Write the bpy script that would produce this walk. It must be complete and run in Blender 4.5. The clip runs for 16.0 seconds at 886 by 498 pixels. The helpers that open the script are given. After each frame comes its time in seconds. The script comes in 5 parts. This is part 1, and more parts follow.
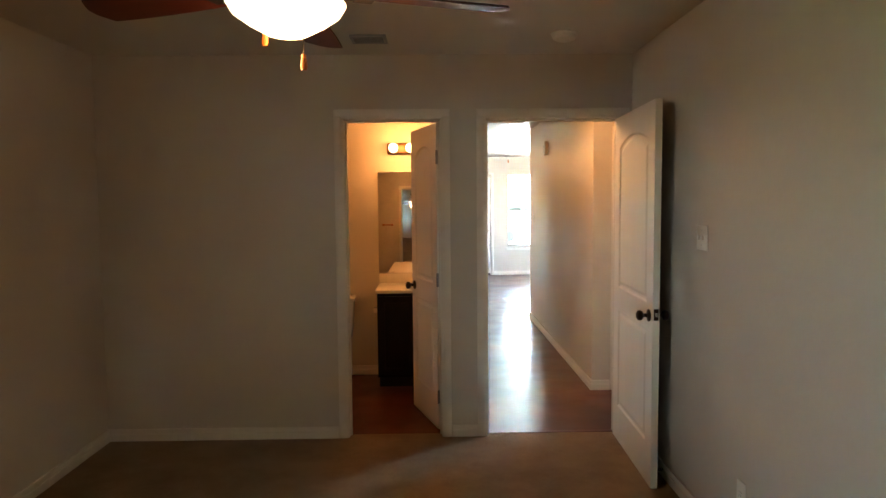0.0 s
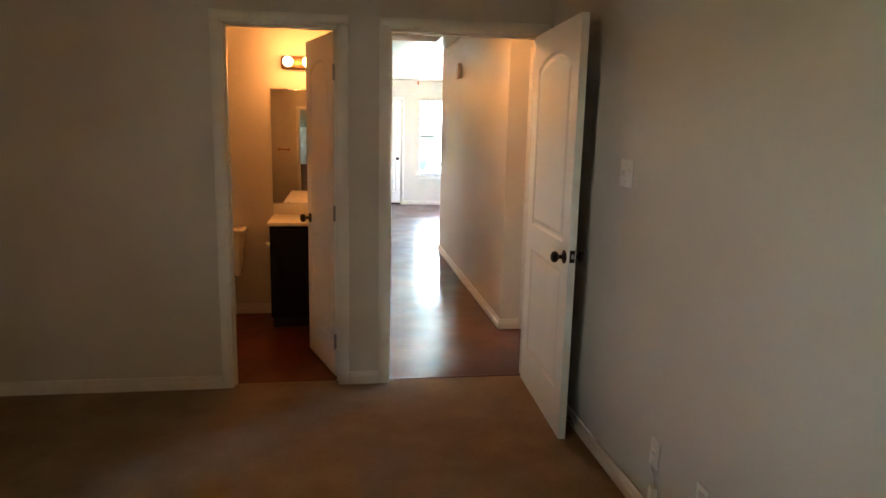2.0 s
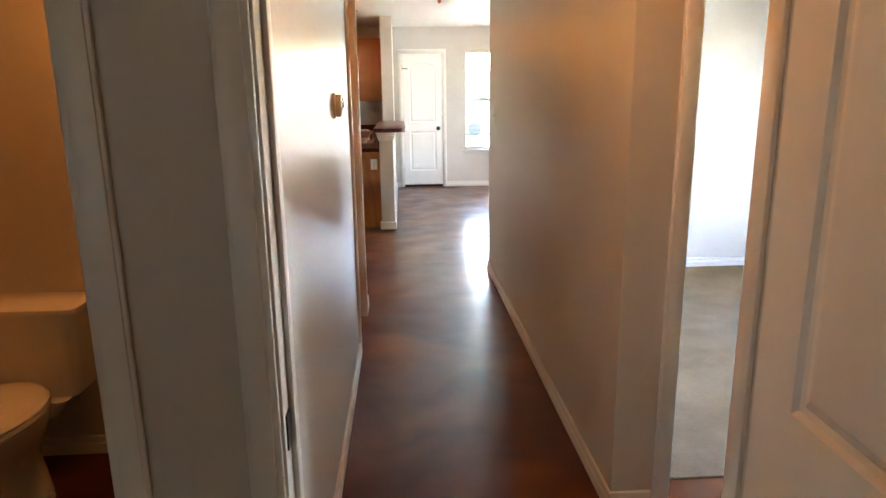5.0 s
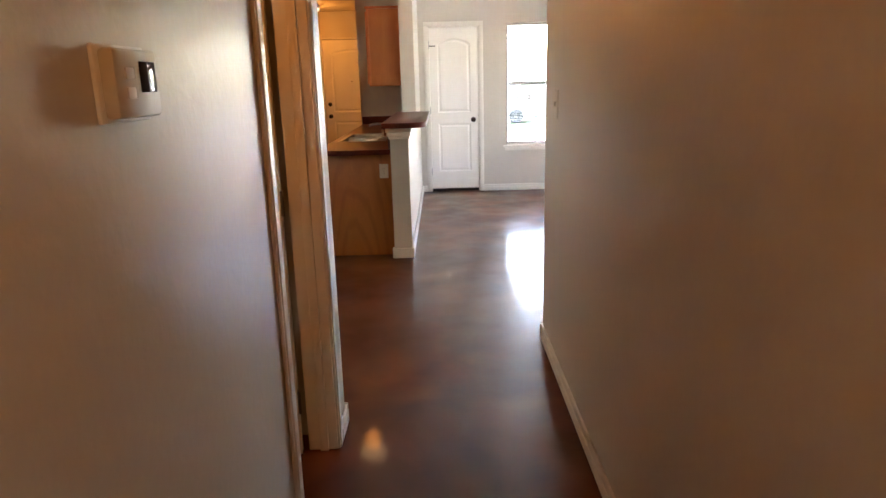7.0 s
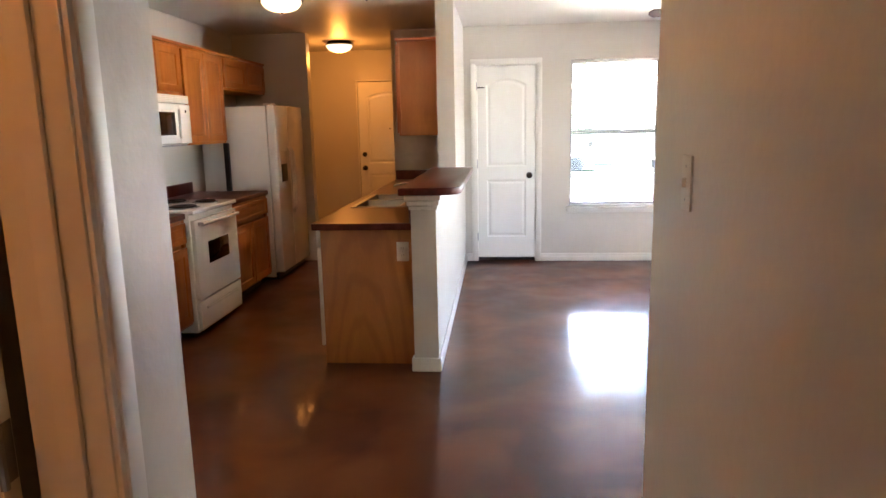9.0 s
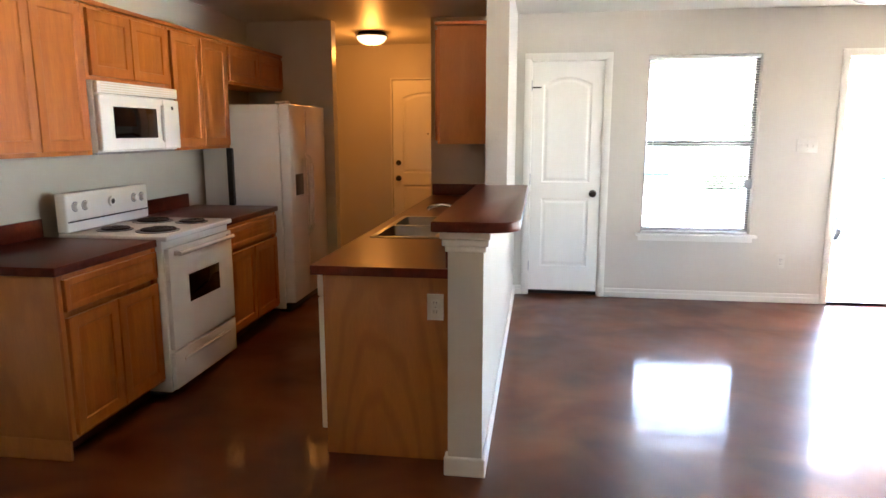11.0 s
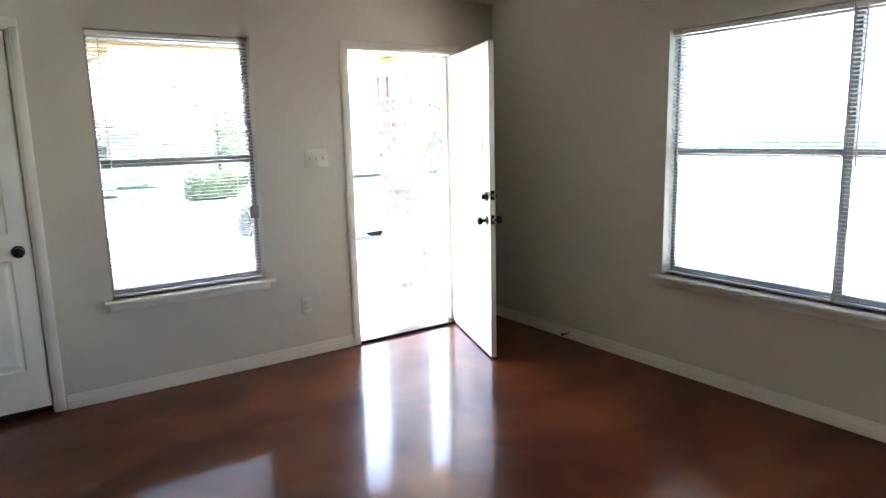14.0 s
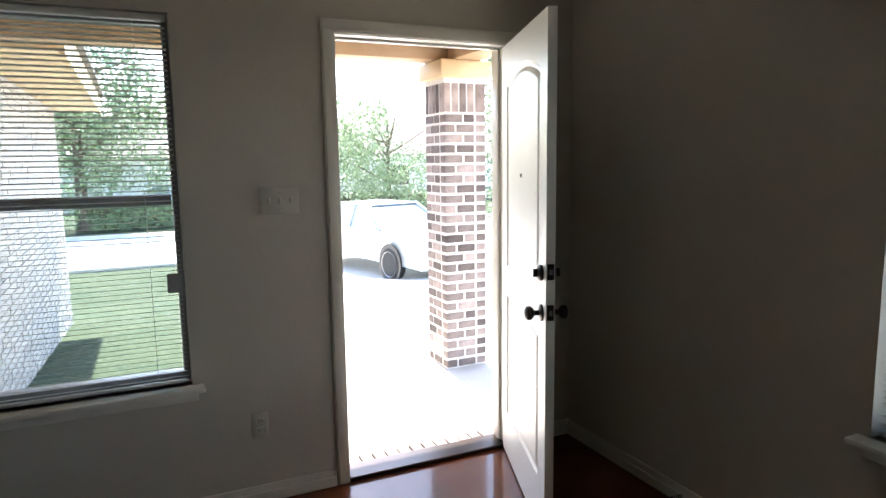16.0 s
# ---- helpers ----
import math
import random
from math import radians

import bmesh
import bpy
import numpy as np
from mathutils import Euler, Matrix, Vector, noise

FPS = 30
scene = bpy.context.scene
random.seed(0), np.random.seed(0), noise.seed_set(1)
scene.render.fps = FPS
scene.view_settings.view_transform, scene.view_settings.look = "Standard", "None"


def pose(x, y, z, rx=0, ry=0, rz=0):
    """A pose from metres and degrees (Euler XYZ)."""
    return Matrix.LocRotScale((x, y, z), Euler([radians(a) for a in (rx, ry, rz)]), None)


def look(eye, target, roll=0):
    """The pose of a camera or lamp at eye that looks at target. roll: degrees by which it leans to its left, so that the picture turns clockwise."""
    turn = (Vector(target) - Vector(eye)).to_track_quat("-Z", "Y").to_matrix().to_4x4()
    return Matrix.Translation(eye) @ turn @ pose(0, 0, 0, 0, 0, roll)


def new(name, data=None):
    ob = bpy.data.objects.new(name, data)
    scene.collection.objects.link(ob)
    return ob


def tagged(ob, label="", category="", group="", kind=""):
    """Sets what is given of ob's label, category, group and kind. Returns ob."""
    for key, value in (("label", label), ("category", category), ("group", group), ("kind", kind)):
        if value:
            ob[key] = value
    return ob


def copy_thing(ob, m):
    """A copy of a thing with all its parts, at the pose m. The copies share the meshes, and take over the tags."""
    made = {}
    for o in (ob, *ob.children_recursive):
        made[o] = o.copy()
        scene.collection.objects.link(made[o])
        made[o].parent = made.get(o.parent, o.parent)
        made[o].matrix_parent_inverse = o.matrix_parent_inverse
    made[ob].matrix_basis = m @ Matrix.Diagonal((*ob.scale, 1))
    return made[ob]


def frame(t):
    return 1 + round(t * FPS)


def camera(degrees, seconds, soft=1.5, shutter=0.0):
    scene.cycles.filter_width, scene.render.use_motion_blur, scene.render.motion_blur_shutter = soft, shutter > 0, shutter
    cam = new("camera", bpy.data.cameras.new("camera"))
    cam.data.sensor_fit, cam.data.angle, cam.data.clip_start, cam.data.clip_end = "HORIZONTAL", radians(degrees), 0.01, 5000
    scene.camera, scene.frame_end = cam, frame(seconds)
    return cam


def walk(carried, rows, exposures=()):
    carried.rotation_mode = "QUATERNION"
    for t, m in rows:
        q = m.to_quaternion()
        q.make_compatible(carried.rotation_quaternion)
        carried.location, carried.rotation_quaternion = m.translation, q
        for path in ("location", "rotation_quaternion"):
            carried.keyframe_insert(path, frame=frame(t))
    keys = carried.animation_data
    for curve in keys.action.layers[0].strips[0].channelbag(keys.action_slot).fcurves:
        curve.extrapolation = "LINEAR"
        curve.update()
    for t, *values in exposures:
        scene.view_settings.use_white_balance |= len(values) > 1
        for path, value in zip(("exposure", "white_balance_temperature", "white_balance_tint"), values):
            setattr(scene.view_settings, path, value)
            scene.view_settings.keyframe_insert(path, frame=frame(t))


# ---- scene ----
cam = camera(67.8, 16.0)
PATH = [
    (0, (-0.045, 0.02, 1.522), (-0.013, 2.015, 1.38), -0.5),
    (0.5, (0.009, 0.024, 1.515), (0.181, 2.013, 1.394), 0.2),
    (1, (0.047, 0.039, 1.507), (0.256, 2.025, 1.392), -1.2),
    (1.5, (0.045, 0.129, 1.495), (0.243, 2.097, 1.196), -1.7),
    (2, (0.043, 0.44, 1.509), (0.339, 2.386, 1.152), 1.3),
    (2.5, (0.108, 0.787, 1.498), (0.425, 2.73, 1.142), -0.6),
    (3, (0.244, 1.229, 1.521), (0.494, 3.188, 1.203), 1.6),
    (3.5, (0.292, 1.73, 1.507), (0.525, 3.688, 1.178), 0.8),
    (4, (0.349, 2.176, 1.503), (0.625, 4.127, 1.158), -0.1),
    (4.5, (0.456, 2.673, 1.51), (0.642, 4.629, 1.139), -0.3),
    (4.7, (0.481, 2.87, 1.494), (0.635, 4.817, 1.065), -0.5),
    (6.8, (0.67, 4.927, 1.455), (0.668, 6.857, 0.931), -0.9),
    (7, (0.687, 5.09, 1.425), (0.682, 7.027, 0.927), -1.5),
    (7.5, (0.747, 5.51, 1.444), (0.687, 7.463, 1.016), -2.0),
    (8, (0.773, 5.862, 1.421), (0.703, 7.814, 0.992), -1.7),
    (8.5, (0.746, 6.253, 1.449), (0.67, 8.204, 1.012), -1.6),
    (9, (0.786, 6.634, 1.442), (0.614, 8.593, 1.077), -1.2),
    (9.5, (0.771, 6.958, 1.451), (0.526, 8.904, 1.059), -0.0),
    (9.7, (0.735, 7.112, 1.421), (0.489, 9.066, 1.075), 0.4),
    (11.8, (0.546, 8.185, 1.466), (0.248, 10.13, 1.106), -0.4),
    (12, (0.515, 8.322, 1.464), (0.407, 10.284, 1.092), -1.6),
    (12.5, (0.53, 8.566, 1.466), (0.796, 10.516, 1.106), -0.7),
    (13, (0.648, 8.897, 1.486), (1.233, 10.785, 1.182), -0.6),
    (13.5, (0.815, 9.229, 1.514), (1.637, 11.022, 1.186), -0.5),
    (14, (0.995, 9.555, 1.485), (2.111, 11.174, 1.139), -1.4),
    (14.5, (1.284, 9.87, 1.48), (2.413, 11.493, 1.184), -3.1),
    (15, (1.55, 10.19, 1.475), (2.585, 11.871, 1.152), -2.1),
    (15.5, (1.827, 10.535, 1.525), (2.868, 12.209, 1.191), -2.0),
    (16, (2.255, 10.805, 1.511), (3.093, 12.597, 1.238), -0.8),
]
EXPOSURES = [(0, 7.05, 6200, 14), (2, 7.0, 6250, 15), (3.5, 6.9, 6400, 17), (4.5, 6.65, 6450, 18), (7, 6.15, 6800, 23), (8.3, 6.2, 6750, 24), (9.5, 6.2, 6350, 22), (12, 5.95, 6400, 18), (12.5, 5.75, 6400, 18), (13, 5.5, 6350, 16), (14, 4.65, 6300, 15), (15, 3.75, 6350, 14), (16, 2.98, 6400, 13)]
walk(cam, [(t, look(eye, target, roll)) for t, eye, target, roll in PATH], EXPOSURES)

# ---- daylight ----
world = bpy.data.worlds.new("world")
scene.world = world
world.use_nodes = True
wn = world.node_tree
sky = wn.nodes.new("ShaderNodeTexSky")
sky.sky_type, sky.sun_disc = "NISHITA", False
SUN_EL, SUN_AZ = 52.0, 4.0
sky.sun_elevation, sky.sun_rotation = radians(SUN_EL), radians(SUN_AZ)
wn.nodes["Background"].inputs["Strength"].default_value = 0.15
wn.links.new(sky.outputs[0], wn.nodes["Background"].inputs[0])
sun_data = bpy.data.lights.new("sun", "SUN")
sun_data.energy, sun_data.angle, sun_data.color = 5.0, radians(0.5), (1, 0.95, 0.86)
sun = new("sun", sun_data)
az, el = radians(SUN_AZ), radians(SUN_EL)
sun.matrix_world = look((0, 0, 30), Vector((0, 0, 30)) - Vector((math.sin(az) * math.cos(el), math.cos(az) * math.cos(el), math.sin(el))))


def lamp(x, y, z, watts, color=(1.0, 0.46, 0.12), radius=0.07):
    data = bpy.data.lights.new("lamp", "POINT")
    data.energy, data.color, data.shadow_soft_size = watts, color, radius
    ob = new("lamp", data)
    ob.location = (x, y, z)
    return ob


def opening_guide(m, w, h):
    """Marks a window's opening as a way in for the sky's light."""
    data = bpy.data.lights.new("opening_guide", "AREA")
    data.shape, data.size, data.size_y = "RECTANGLE", w, h
    data.cycles.is_portal = True
    ob = new("opening_guide", data)
    ob.matrix_world = m


opening_guide(look((1.9725, 13.80, 1.335), (1.9725, 13.0, 1.335)), 0.90, 1.50)
opening_guide(look((3.516, 13.80, 1.03), (3.516, 13.0, 1.03)), 0.85, 2.03)
opening_guide(look((4.475, 11.07, 1.32), (3.5, 11.07, 1.32)), 1.94, 1.43)
opening_guide(look((4.475, 6.8, 1.325), (3.5, 6.8, 1.325)), 1.6, 1.45)
opening_guide(look((-2.26, -0.4, 1.325), (-1.0, -0.4, 1.325)), 1.0, 1.45)
lamp(-0.46, 1.98, 1.93, 0.058, (1.0, 0.52, 0.18))             # bedroom fan
lamp(-0.37, 5.60, 1.99, 0.075, (1.0, 0.36, 0.075), radius=0.05)  # bathroom bulbs
lamp(-0.22, 5.60, 1.99, 0.075, (1.0, 0.36, 0.075), radius=0.05)
lamp(-0.85, 11.75, 2.24, 0.038, (1.0, 0.36, 0.06))           # kitchen domes
lamp(-0.12, 11.35, 2.24, 0.038, (1.0, 0.36, 0.06))
lamp(-1.07, 14.50, 2.24, 0.27, (1.0, 0.38, 0.06))
lamp(-0.92, 8.95, 1.70, 0.012)            # dining pendant
lamp(0.73, 4.86, 2.24, 0.16, (1.0, 0.40, 0.09))            # hall dome
lamp(-0.25, 6.55, 2.24, 0.12, (1.0, 0.33, 0.05))  # small room off the hall
lamp(2.45, 11.13, 1.93, 0.015)             # living room fan


# ---- materials ----
def mat(name, c1, c2=None, scale=6.0, rough=0.5, rvar=0.03, bump=0.0, bscale=80.0, metal=0.0, coat=0.0, stretch=(1, 1, 1), grain=0.0, random=0.0, spec=0.5):
    """A surface with cloudy variation, finer grain and a fine relief, all at metre scale."""
    m = bpy.data.materials.new(name)
    m.use_nodes = True
    nt = m.node_tree
    n, link = nt.nodes, nt.links
    b = n["Principled BSDF"]
    c2 = c2 or tuple(v * 0.85 for v in c1)
    tc = n.new("ShaderNodeTexCoord")
    mp = n.new("ShaderNodeMapping")
    mp.inputs["Scale"].default_value = stretch
    link.new(tc.outputs["Object"], mp.inputs[0])
    big = n.new("ShaderNodeTexNoise")
    big.inputs["Scale"].default_value, big.inputs["Detail"].default_value, big.inputs["Roughness"].default_value = scale, 5, 0.6
    link.new(mp.outputs[0], big.inputs["Vector"])
    ramp = n.new("ShaderNodeValToRGB")
    ramp.color_ramp.elements[0].position, ramp.color_ramp.elements[1].position = 0.32, 0.68
    ramp.color_ramp.elements[0].color, ramp.color_ramp.elements[1].color = (*c2, 1), (*c1, 1)
    link.new(big.outputs[0], ramp.inputs[0])
    out = ramp.outputs[0]
    fine = n.new("ShaderNodeTexNoise")
    fine.inputs["Scale"].default_value, fine.inputs["Detail"].default_value = bscale, 3
    link.new(mp.outputs[0], fine.inputs["Vector"])
    if grain:
        mul = n.new("ShaderNodeMix")
        mul.data_type, mul.blend_type = "RGBA", "OVERLAY"
        mul.inputs[0].default_value = grain
        link.new(out, mul.inputs[6])
        link.new(fine.outputs[0], mul.inputs[7])
        out = mul.outputs[2]
    if random:
        info = n.new("ShaderNodeObjectInfo")
        hsv = n.new("ShaderNodeHueSaturation")
        rng = n.new("ShaderNodeMapRange")
        rng.inputs["To Min"].default_value, rng.inputs["To Max"].default_value = 1 - random, 1 + random
        link.new(info.outputs["Random"], rng.inputs[0])
        link.new(rng.outputs[0], hsv.inputs["Value"])
        link.new(out, hsv.inputs["Color"])
        out = hsv.outputs[0]
    link.new(out, b.inputs["Base Color"])
    rr = n.new("ShaderNodeMapRange")
    rr.inputs["To Min"].default_value, rr.inputs["To Max"].default_value = max(rough - rvar, 0.02), rough + rvar
    link.new(big.outputs[0], rr.inputs[0])
    link.new(rr.outputs[0], b.inputs["Roughness"])
    b.inputs["Metallic"].default_value = metal
    b.inputs["Coat Weight"].default_value = coat
    b.inputs["Coat Roughness"].default_value = 0.12
    b.inputs["Specular IOR Level"].default_value = spec
    if bump:
        bp = n.new("ShaderNodeBump")
        bp.inputs["Strength"].default_value, bp.inputs["Distance"].default_value = bump, 0.004
        link.new(fine.outputs[0], bp.inputs["Height"])
        link.new(bp.outputs[0], b.inputs["Normal"])
    return m


def glow(name, color, strength, base=(0.9, 0.88, 0.82)):
    m = bpy.data.materials.new(name)
    m.use_nodes = True
    b = m.node_tree.nodes["Principled BSDF"]
    b.inputs["Base Color"].default_value = (*base, 1)
    b.inputs["Roughness"].default_value = 0.3
    b.inputs["Emission Color"].default_value = (*color, 1)
    b.inputs["Emission Strength"].default_value = strength
    return m


def clear_glass(name, tint=(1, 1, 1)):
    m = bpy.data.materials.new(name)
    m.use_nodes = True
    n, link = m.node_tree.nodes, m.node_tree.links
    tr = n.new("ShaderNodeBsdfTransparent")
    tr.inputs[0].default_value = (*tint, 1)
    gl = n.new("ShaderNodeBsdfGlossy")
    gl.inputs["Roughness"].default_value = 0.02
    fr = n.new("ShaderNodeFresnel")
    fr.inputs[0].default_value = 1.45
    mx = n.new("ShaderNodeMixShader")
    link.new(fr.outputs[0], mx.inputs[0])
    link.new(tr.outputs[0], mx.inputs[1])
    link.new(gl.outputs[0], mx.inputs[2])
    link.new(mx.outputs[0], n["Material Output"].inputs[0])
    return m


def plaster(name, c1, c2, rough, spec=0.5):
    """Painted drywall with a flattened knockdown texture."""
    m = mat(name, c1, c2, scale=1.3, rough=rough, rvar=0.02, spec=spec)
    n, link = m.node_tree.nodes, m.node_tree.links
    geo = n.new("ShaderNodeNewGeometry")
    blot = n.new("ShaderNodeTexNoise")
    blot.inputs["Scale"].default_value, blot.inputs["Detail"].default_value = 34, 3
    link.new(geo.outputs["Position"], blot.inputs["Vector"])
    cut = n.new("ShaderNodeMapRange")
    cut.inputs["From Min"].default_value, cut.inputs["From Max"].default_value = 0.42, 0.62
    link.new(blot.outputs[0], cut.inputs[0])
    bp = n.new("ShaderNodeBump")
    bp.inputs["Strength"].default_value, bp.inputs["Distance"].default_value = 0.15, 0.0025
    link.new(cut.outputs[0], bp.inputs["Height"])
    link.new(bp.outputs[0], n["Principled BSDF"].inputs["Normal"])
    return m


def stained_floor():
    """Acid-stained sealed concrete: red-brown clouds, thin marbling and a patchy, wavy gloss."""
    m = mat("stained_concrete", (0.080, 0.018, 0.006), (0.054, 0.012, 0.004), scale=2.4, rough=0.34, rvar=0.04, coat=0.5, grain=0.0, bscale=38, spec=0.08)
    n, link = m.node_tree.nodes, m.node_tree.links
    b = n["Principled BSDF"]
    n["Noise Texture"].inputs["Detail"].default_value = 2.0
    geo = n.new("ShaderNodeNewGeometry")

    def noise(scale, detail, distortion=0.0):
        t = n.new("ShaderNodeTexNoise")
        t.inputs["Scale"].default_value, t.inputs["Detail"].default_value, t.inputs["Distortion"].default_value = scale, detail, distortion
        link.new(geo.outputs["Position"], t.inputs["Vector"])
        return t.outputs[0]

    def ranged(value, f0, f1, t0, t1):
        g = n.new("ShaderNodeMapRange")
        for key, v in (("From Min", f0), ("From Max", f1), ("To Min", t0), ("To Max", t1)):
            g.inputs[key].default_value = v
        link.new(value, g.inputs[0])
        return g.outputs[0]

    old = b.inputs["Base Color"].links[0].from_socket
    mix = n.new("ShaderNodeMix")
    mix.data_type = "RGBA"
    link.new(ranged(noise(1.7, 2.5, 0.5), 0.42, 0.70, 0.0, 1.0), mix.inputs[0])
    link.new(old, mix.inputs[6])
    mix.inputs[7].default_value = (0.150, 0.044, 0.014, 1)
    link.new(mix.outputs[2], b.inputs["Base Color"])
    link.new(ranged(noise(3.5, 3.0, 0.3), 0.32, 0.70, 0.30, 0.42), b.inputs["Roughness"])
    link.new(ranged(noise(5.5, 3.0, 0.5), 0.34, 0.68, 0.05, 0.13), b.inputs["Coat Roughness"])
    swell = n.new("ShaderNodeMath")
    swell.operation = "MULTIPLY_ADD"
    link.new(noise(17.0, 3.0), swell.inputs[0])
    swell.inputs[1].default_value = 0.06
    link.new(noise(4.6, 2.0), swell.inputs[2])
    bp = n.new("ShaderNodeBump")
    bp.inputs["Strength"].default_value, bp.inputs["Distance"].default_value = 0.019, 0.02
    link.new(swell.outputs[0], bp.inputs["Height"])
    link.new(bp.outputs[0], b.inputs["Normal"])
    link.new(bp.outputs[0], b.inputs["Coat Normal"])
    return m


def carpet_material():
    m = mat("carpet", (0.38, 0.275, 0.175), (0.26, 0.18, 0.11), scale=3.0, rough=0.95, rvar=0.02, bump=1.0, bscale=420, grain=0.7, spec=0.1)
    m.node_tree.nodes["Bump"].inputs["Distance"].default_value = 0.012
    return m


def veneer():
    """Plain-sawn maple veneer: pale arched figure over fine upright pores."""
    m = mat("maple_veneer", (0.43, 0.160, 0.036), (0.34, 0.116, 0.024), scale=2.0, rough=0.42, bump=0.04, bscale=60, stretch=(2.2, 2.2, 0.35), grain=0.12)
    n, link = m.node_tree.nodes, m.node_tree.links
    b = n["Principled BSDF"]
    tc = n.new("ShaderNodeTexCoord")
    mp = n.new("ShaderNodeMapping")
    mp.inputs["Location"].default_value, mp.inputs["Scale"].default_value = (-0.25, -0.25, 0.05), (1.0, 1.0, 0.26)
    link.new(tc.outputs["Object"], mp.inputs[0])
    rings = n.new("ShaderNodeTexWave")
    rings.wave_type, rings.rings_direction = "RINGS", "Y"
    for key, v in (("Scale", 4.0), ("Distortion", 5.0), ("Detail", 2.0), ("Detail Scale", 1.6)):
        rings.inputs[key].default_value = v
    link.new(mp.outputs[0], rings.inputs["Vector"])
    soft = n.new("ShaderNodeMapRange")
    soft.inputs["From Min"].default_value, soft.inputs["From Max"].default_value = 0.55, 1.0
    soft.inputs["To Max"].default_value = 0.40
    link.new(rings.outputs["Fac"], soft.inputs[0])
    mix = n.new("ShaderNodeMix")
    mix.data_type = "RGBA"
    link.new(soft.outputs[0], mix.inputs[0])
    link.new(b.inputs["Base Color"].links[0].from_socket, mix.inputs[6])
    mix.inputs[7].default_value = (0.25, 0.082, 0.019, 1)
    link.new(mix.outputs[2], b.inputs["Base Color"])
    return m


M_WALL = plaster("wall_paint", (0.56, 0.52, 0.45), (0.53, 0.49, 0.42), 0.34, 0.17)
M_CEIL = plaster("ceiling_paint", (0.60, 0.57, 0.51), (0.57, 0.54, 0.48), 0.45)
M_TRIM = mat("trim_paint", (0.70, 0.67, 0.60), (0.66, 0.63, 0.565), rough=0.35, bump=0.015, bscale=40)
M_DOOR = mat("door_paint", (0.80, 0.78, 0.72), (0.77, 0.75, 0.69), rough=0.36, bump=0.05, bscale=160, stretch=(1, 1, 0.15))
M_FLOOR = stained_floor()
M_CARPET = carpet_material()
M_BRONZE = mat("oiled_bronze", (0.018, 0.012, 0.010), (0.035, 0.02, 0.014), rough=0.32, metal=0.7)
M_STEEL = mat("steel", (0.36, 0.36, 0.36), rough=0.32, metal=1.0, bump=0.03, bscale=200)
M_CHROME = mat("chrome", (0.8, 0.8, 0.8), rough=0.08, rvar=0.03, metal=1.0)
M_PLASTIC = mat("white_plastic", (0.80, 0.79, 0.75), rough=0.35)
M_ALMOND = mat("almond_plastic", (0.60, 0.565, 0.49), rough=0.4)
M_BEIGE = mat("beige_plastic", (0.62, 0.55, 0.44), rough=0.45)
M_WHITE_ENAMEL = mat("white_enamel", (0.80, 0.79, 0.75), (0.77, 0.76, 0.72), rough=0.22, bump=0.03, bscale=250)
M_BLACK = mat("black_plastic", (0.015, 0.015, 0.016), rough=0.35)
M_BLACK_GLASS = mat("black_glass", (0.008, 0.008, 0.009), rough=0.07, rvar=0.02)
M_PAN = mat("dark_steel_drip_pan", (0.06, 0.055, 0.05), (0.03, 0.027, 0.025), rough=0.35, metal=0.6)
M_COIL = mat("burner_coil", (0.02, 0.018, 0.017), rough=0.6)
M_OAK = mat("honey_maple", (0.45, 0.138, 0.020), (0.33, 0.086, 0.011), scale=5, rough=0.36, bump=0.12, bscale=70, stretch=(3.0, 3.0, 0.35), grain=0.20, random=0.07, coat=0.05)
M_OAK_END = veneer()
M_TOP = mat("laminate_top", (0.120, 0.021, 0.009), (0.072, 0.012, 0.006), scale=22, rough=0.32, bump=0.03, bscale=240, grain=0.3, spec=0.22)
M_VANITY = mat("espresso_wood", (0.010, 0.006, 0.005), (0.006, 0.004, 0.003), rough=0.5, spec=0.2, stretch=(3, 3, 0.4))
M_MARBLE = mat("cultured_marble", (0.80, 0.76, 0.67), (0.72, 0.67, 0.57), scale=4, rough=0.2)
M_PORCELAIN = mat("porcelain", (0.78, 0.75, 0.68), (0.75, 0.72, 0.65), rough=0.12, rvar=0.03)
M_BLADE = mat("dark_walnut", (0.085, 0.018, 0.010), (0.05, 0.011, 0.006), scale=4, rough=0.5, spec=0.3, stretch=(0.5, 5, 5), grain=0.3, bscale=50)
M_ALU = mat("window_aluminium", (0.30, 0.30, 0.31), (0.26, 0.26, 0.27), rough=0.4, metal=0.2)
M_SLAT = mat("blind_slat", (0.72, 0.71, 0.68), (0.68, 0.67, 0.64), rough=0.4)
M_GLASS = clear_glass("pane_glass", (0.93, 0.97, 0.96))
M_MIRROR = mat("mirror_silver", (0.86, 0.87, 0.86), rough=0.02, rvar=0.01, metal=1.0)
M_GLOW = glow("lit_shade", (1.0, 0.70, 0.36), 0.04)
M_BULB = glow("lit_bulb", (1.0, 0.62, 0.26), 0.09)
M_GRASS = mat("grass", (0.019, 0.034, 0.016), (0.028, 0.041, 0.020), scale=1.2, rough=0.9, bump=1.0, bscale=120, grain=0.6, spec=0.15)
M_CONCRETE = mat("concrete", (0.56, 0.54, 0.50), (0.48, 0.46, 0.42), scale=1.5, rough=0.85, bump=0.3, bscale=90, grain=0.3)
M_MORTAR = mat("mortar", (0.76, 0.73, 0.70), (0.66, 0.63, 0.60), scale=9, rough=0.95, bump=0.5, bscale=200)
M_BRICK = mat("brick", (0.27, 0.22, 0.205), (0.145, 0.115, 0.11), scale=9, rough=0.9, bump=0.5, bscale=160, grain=0.4, random=0.6)
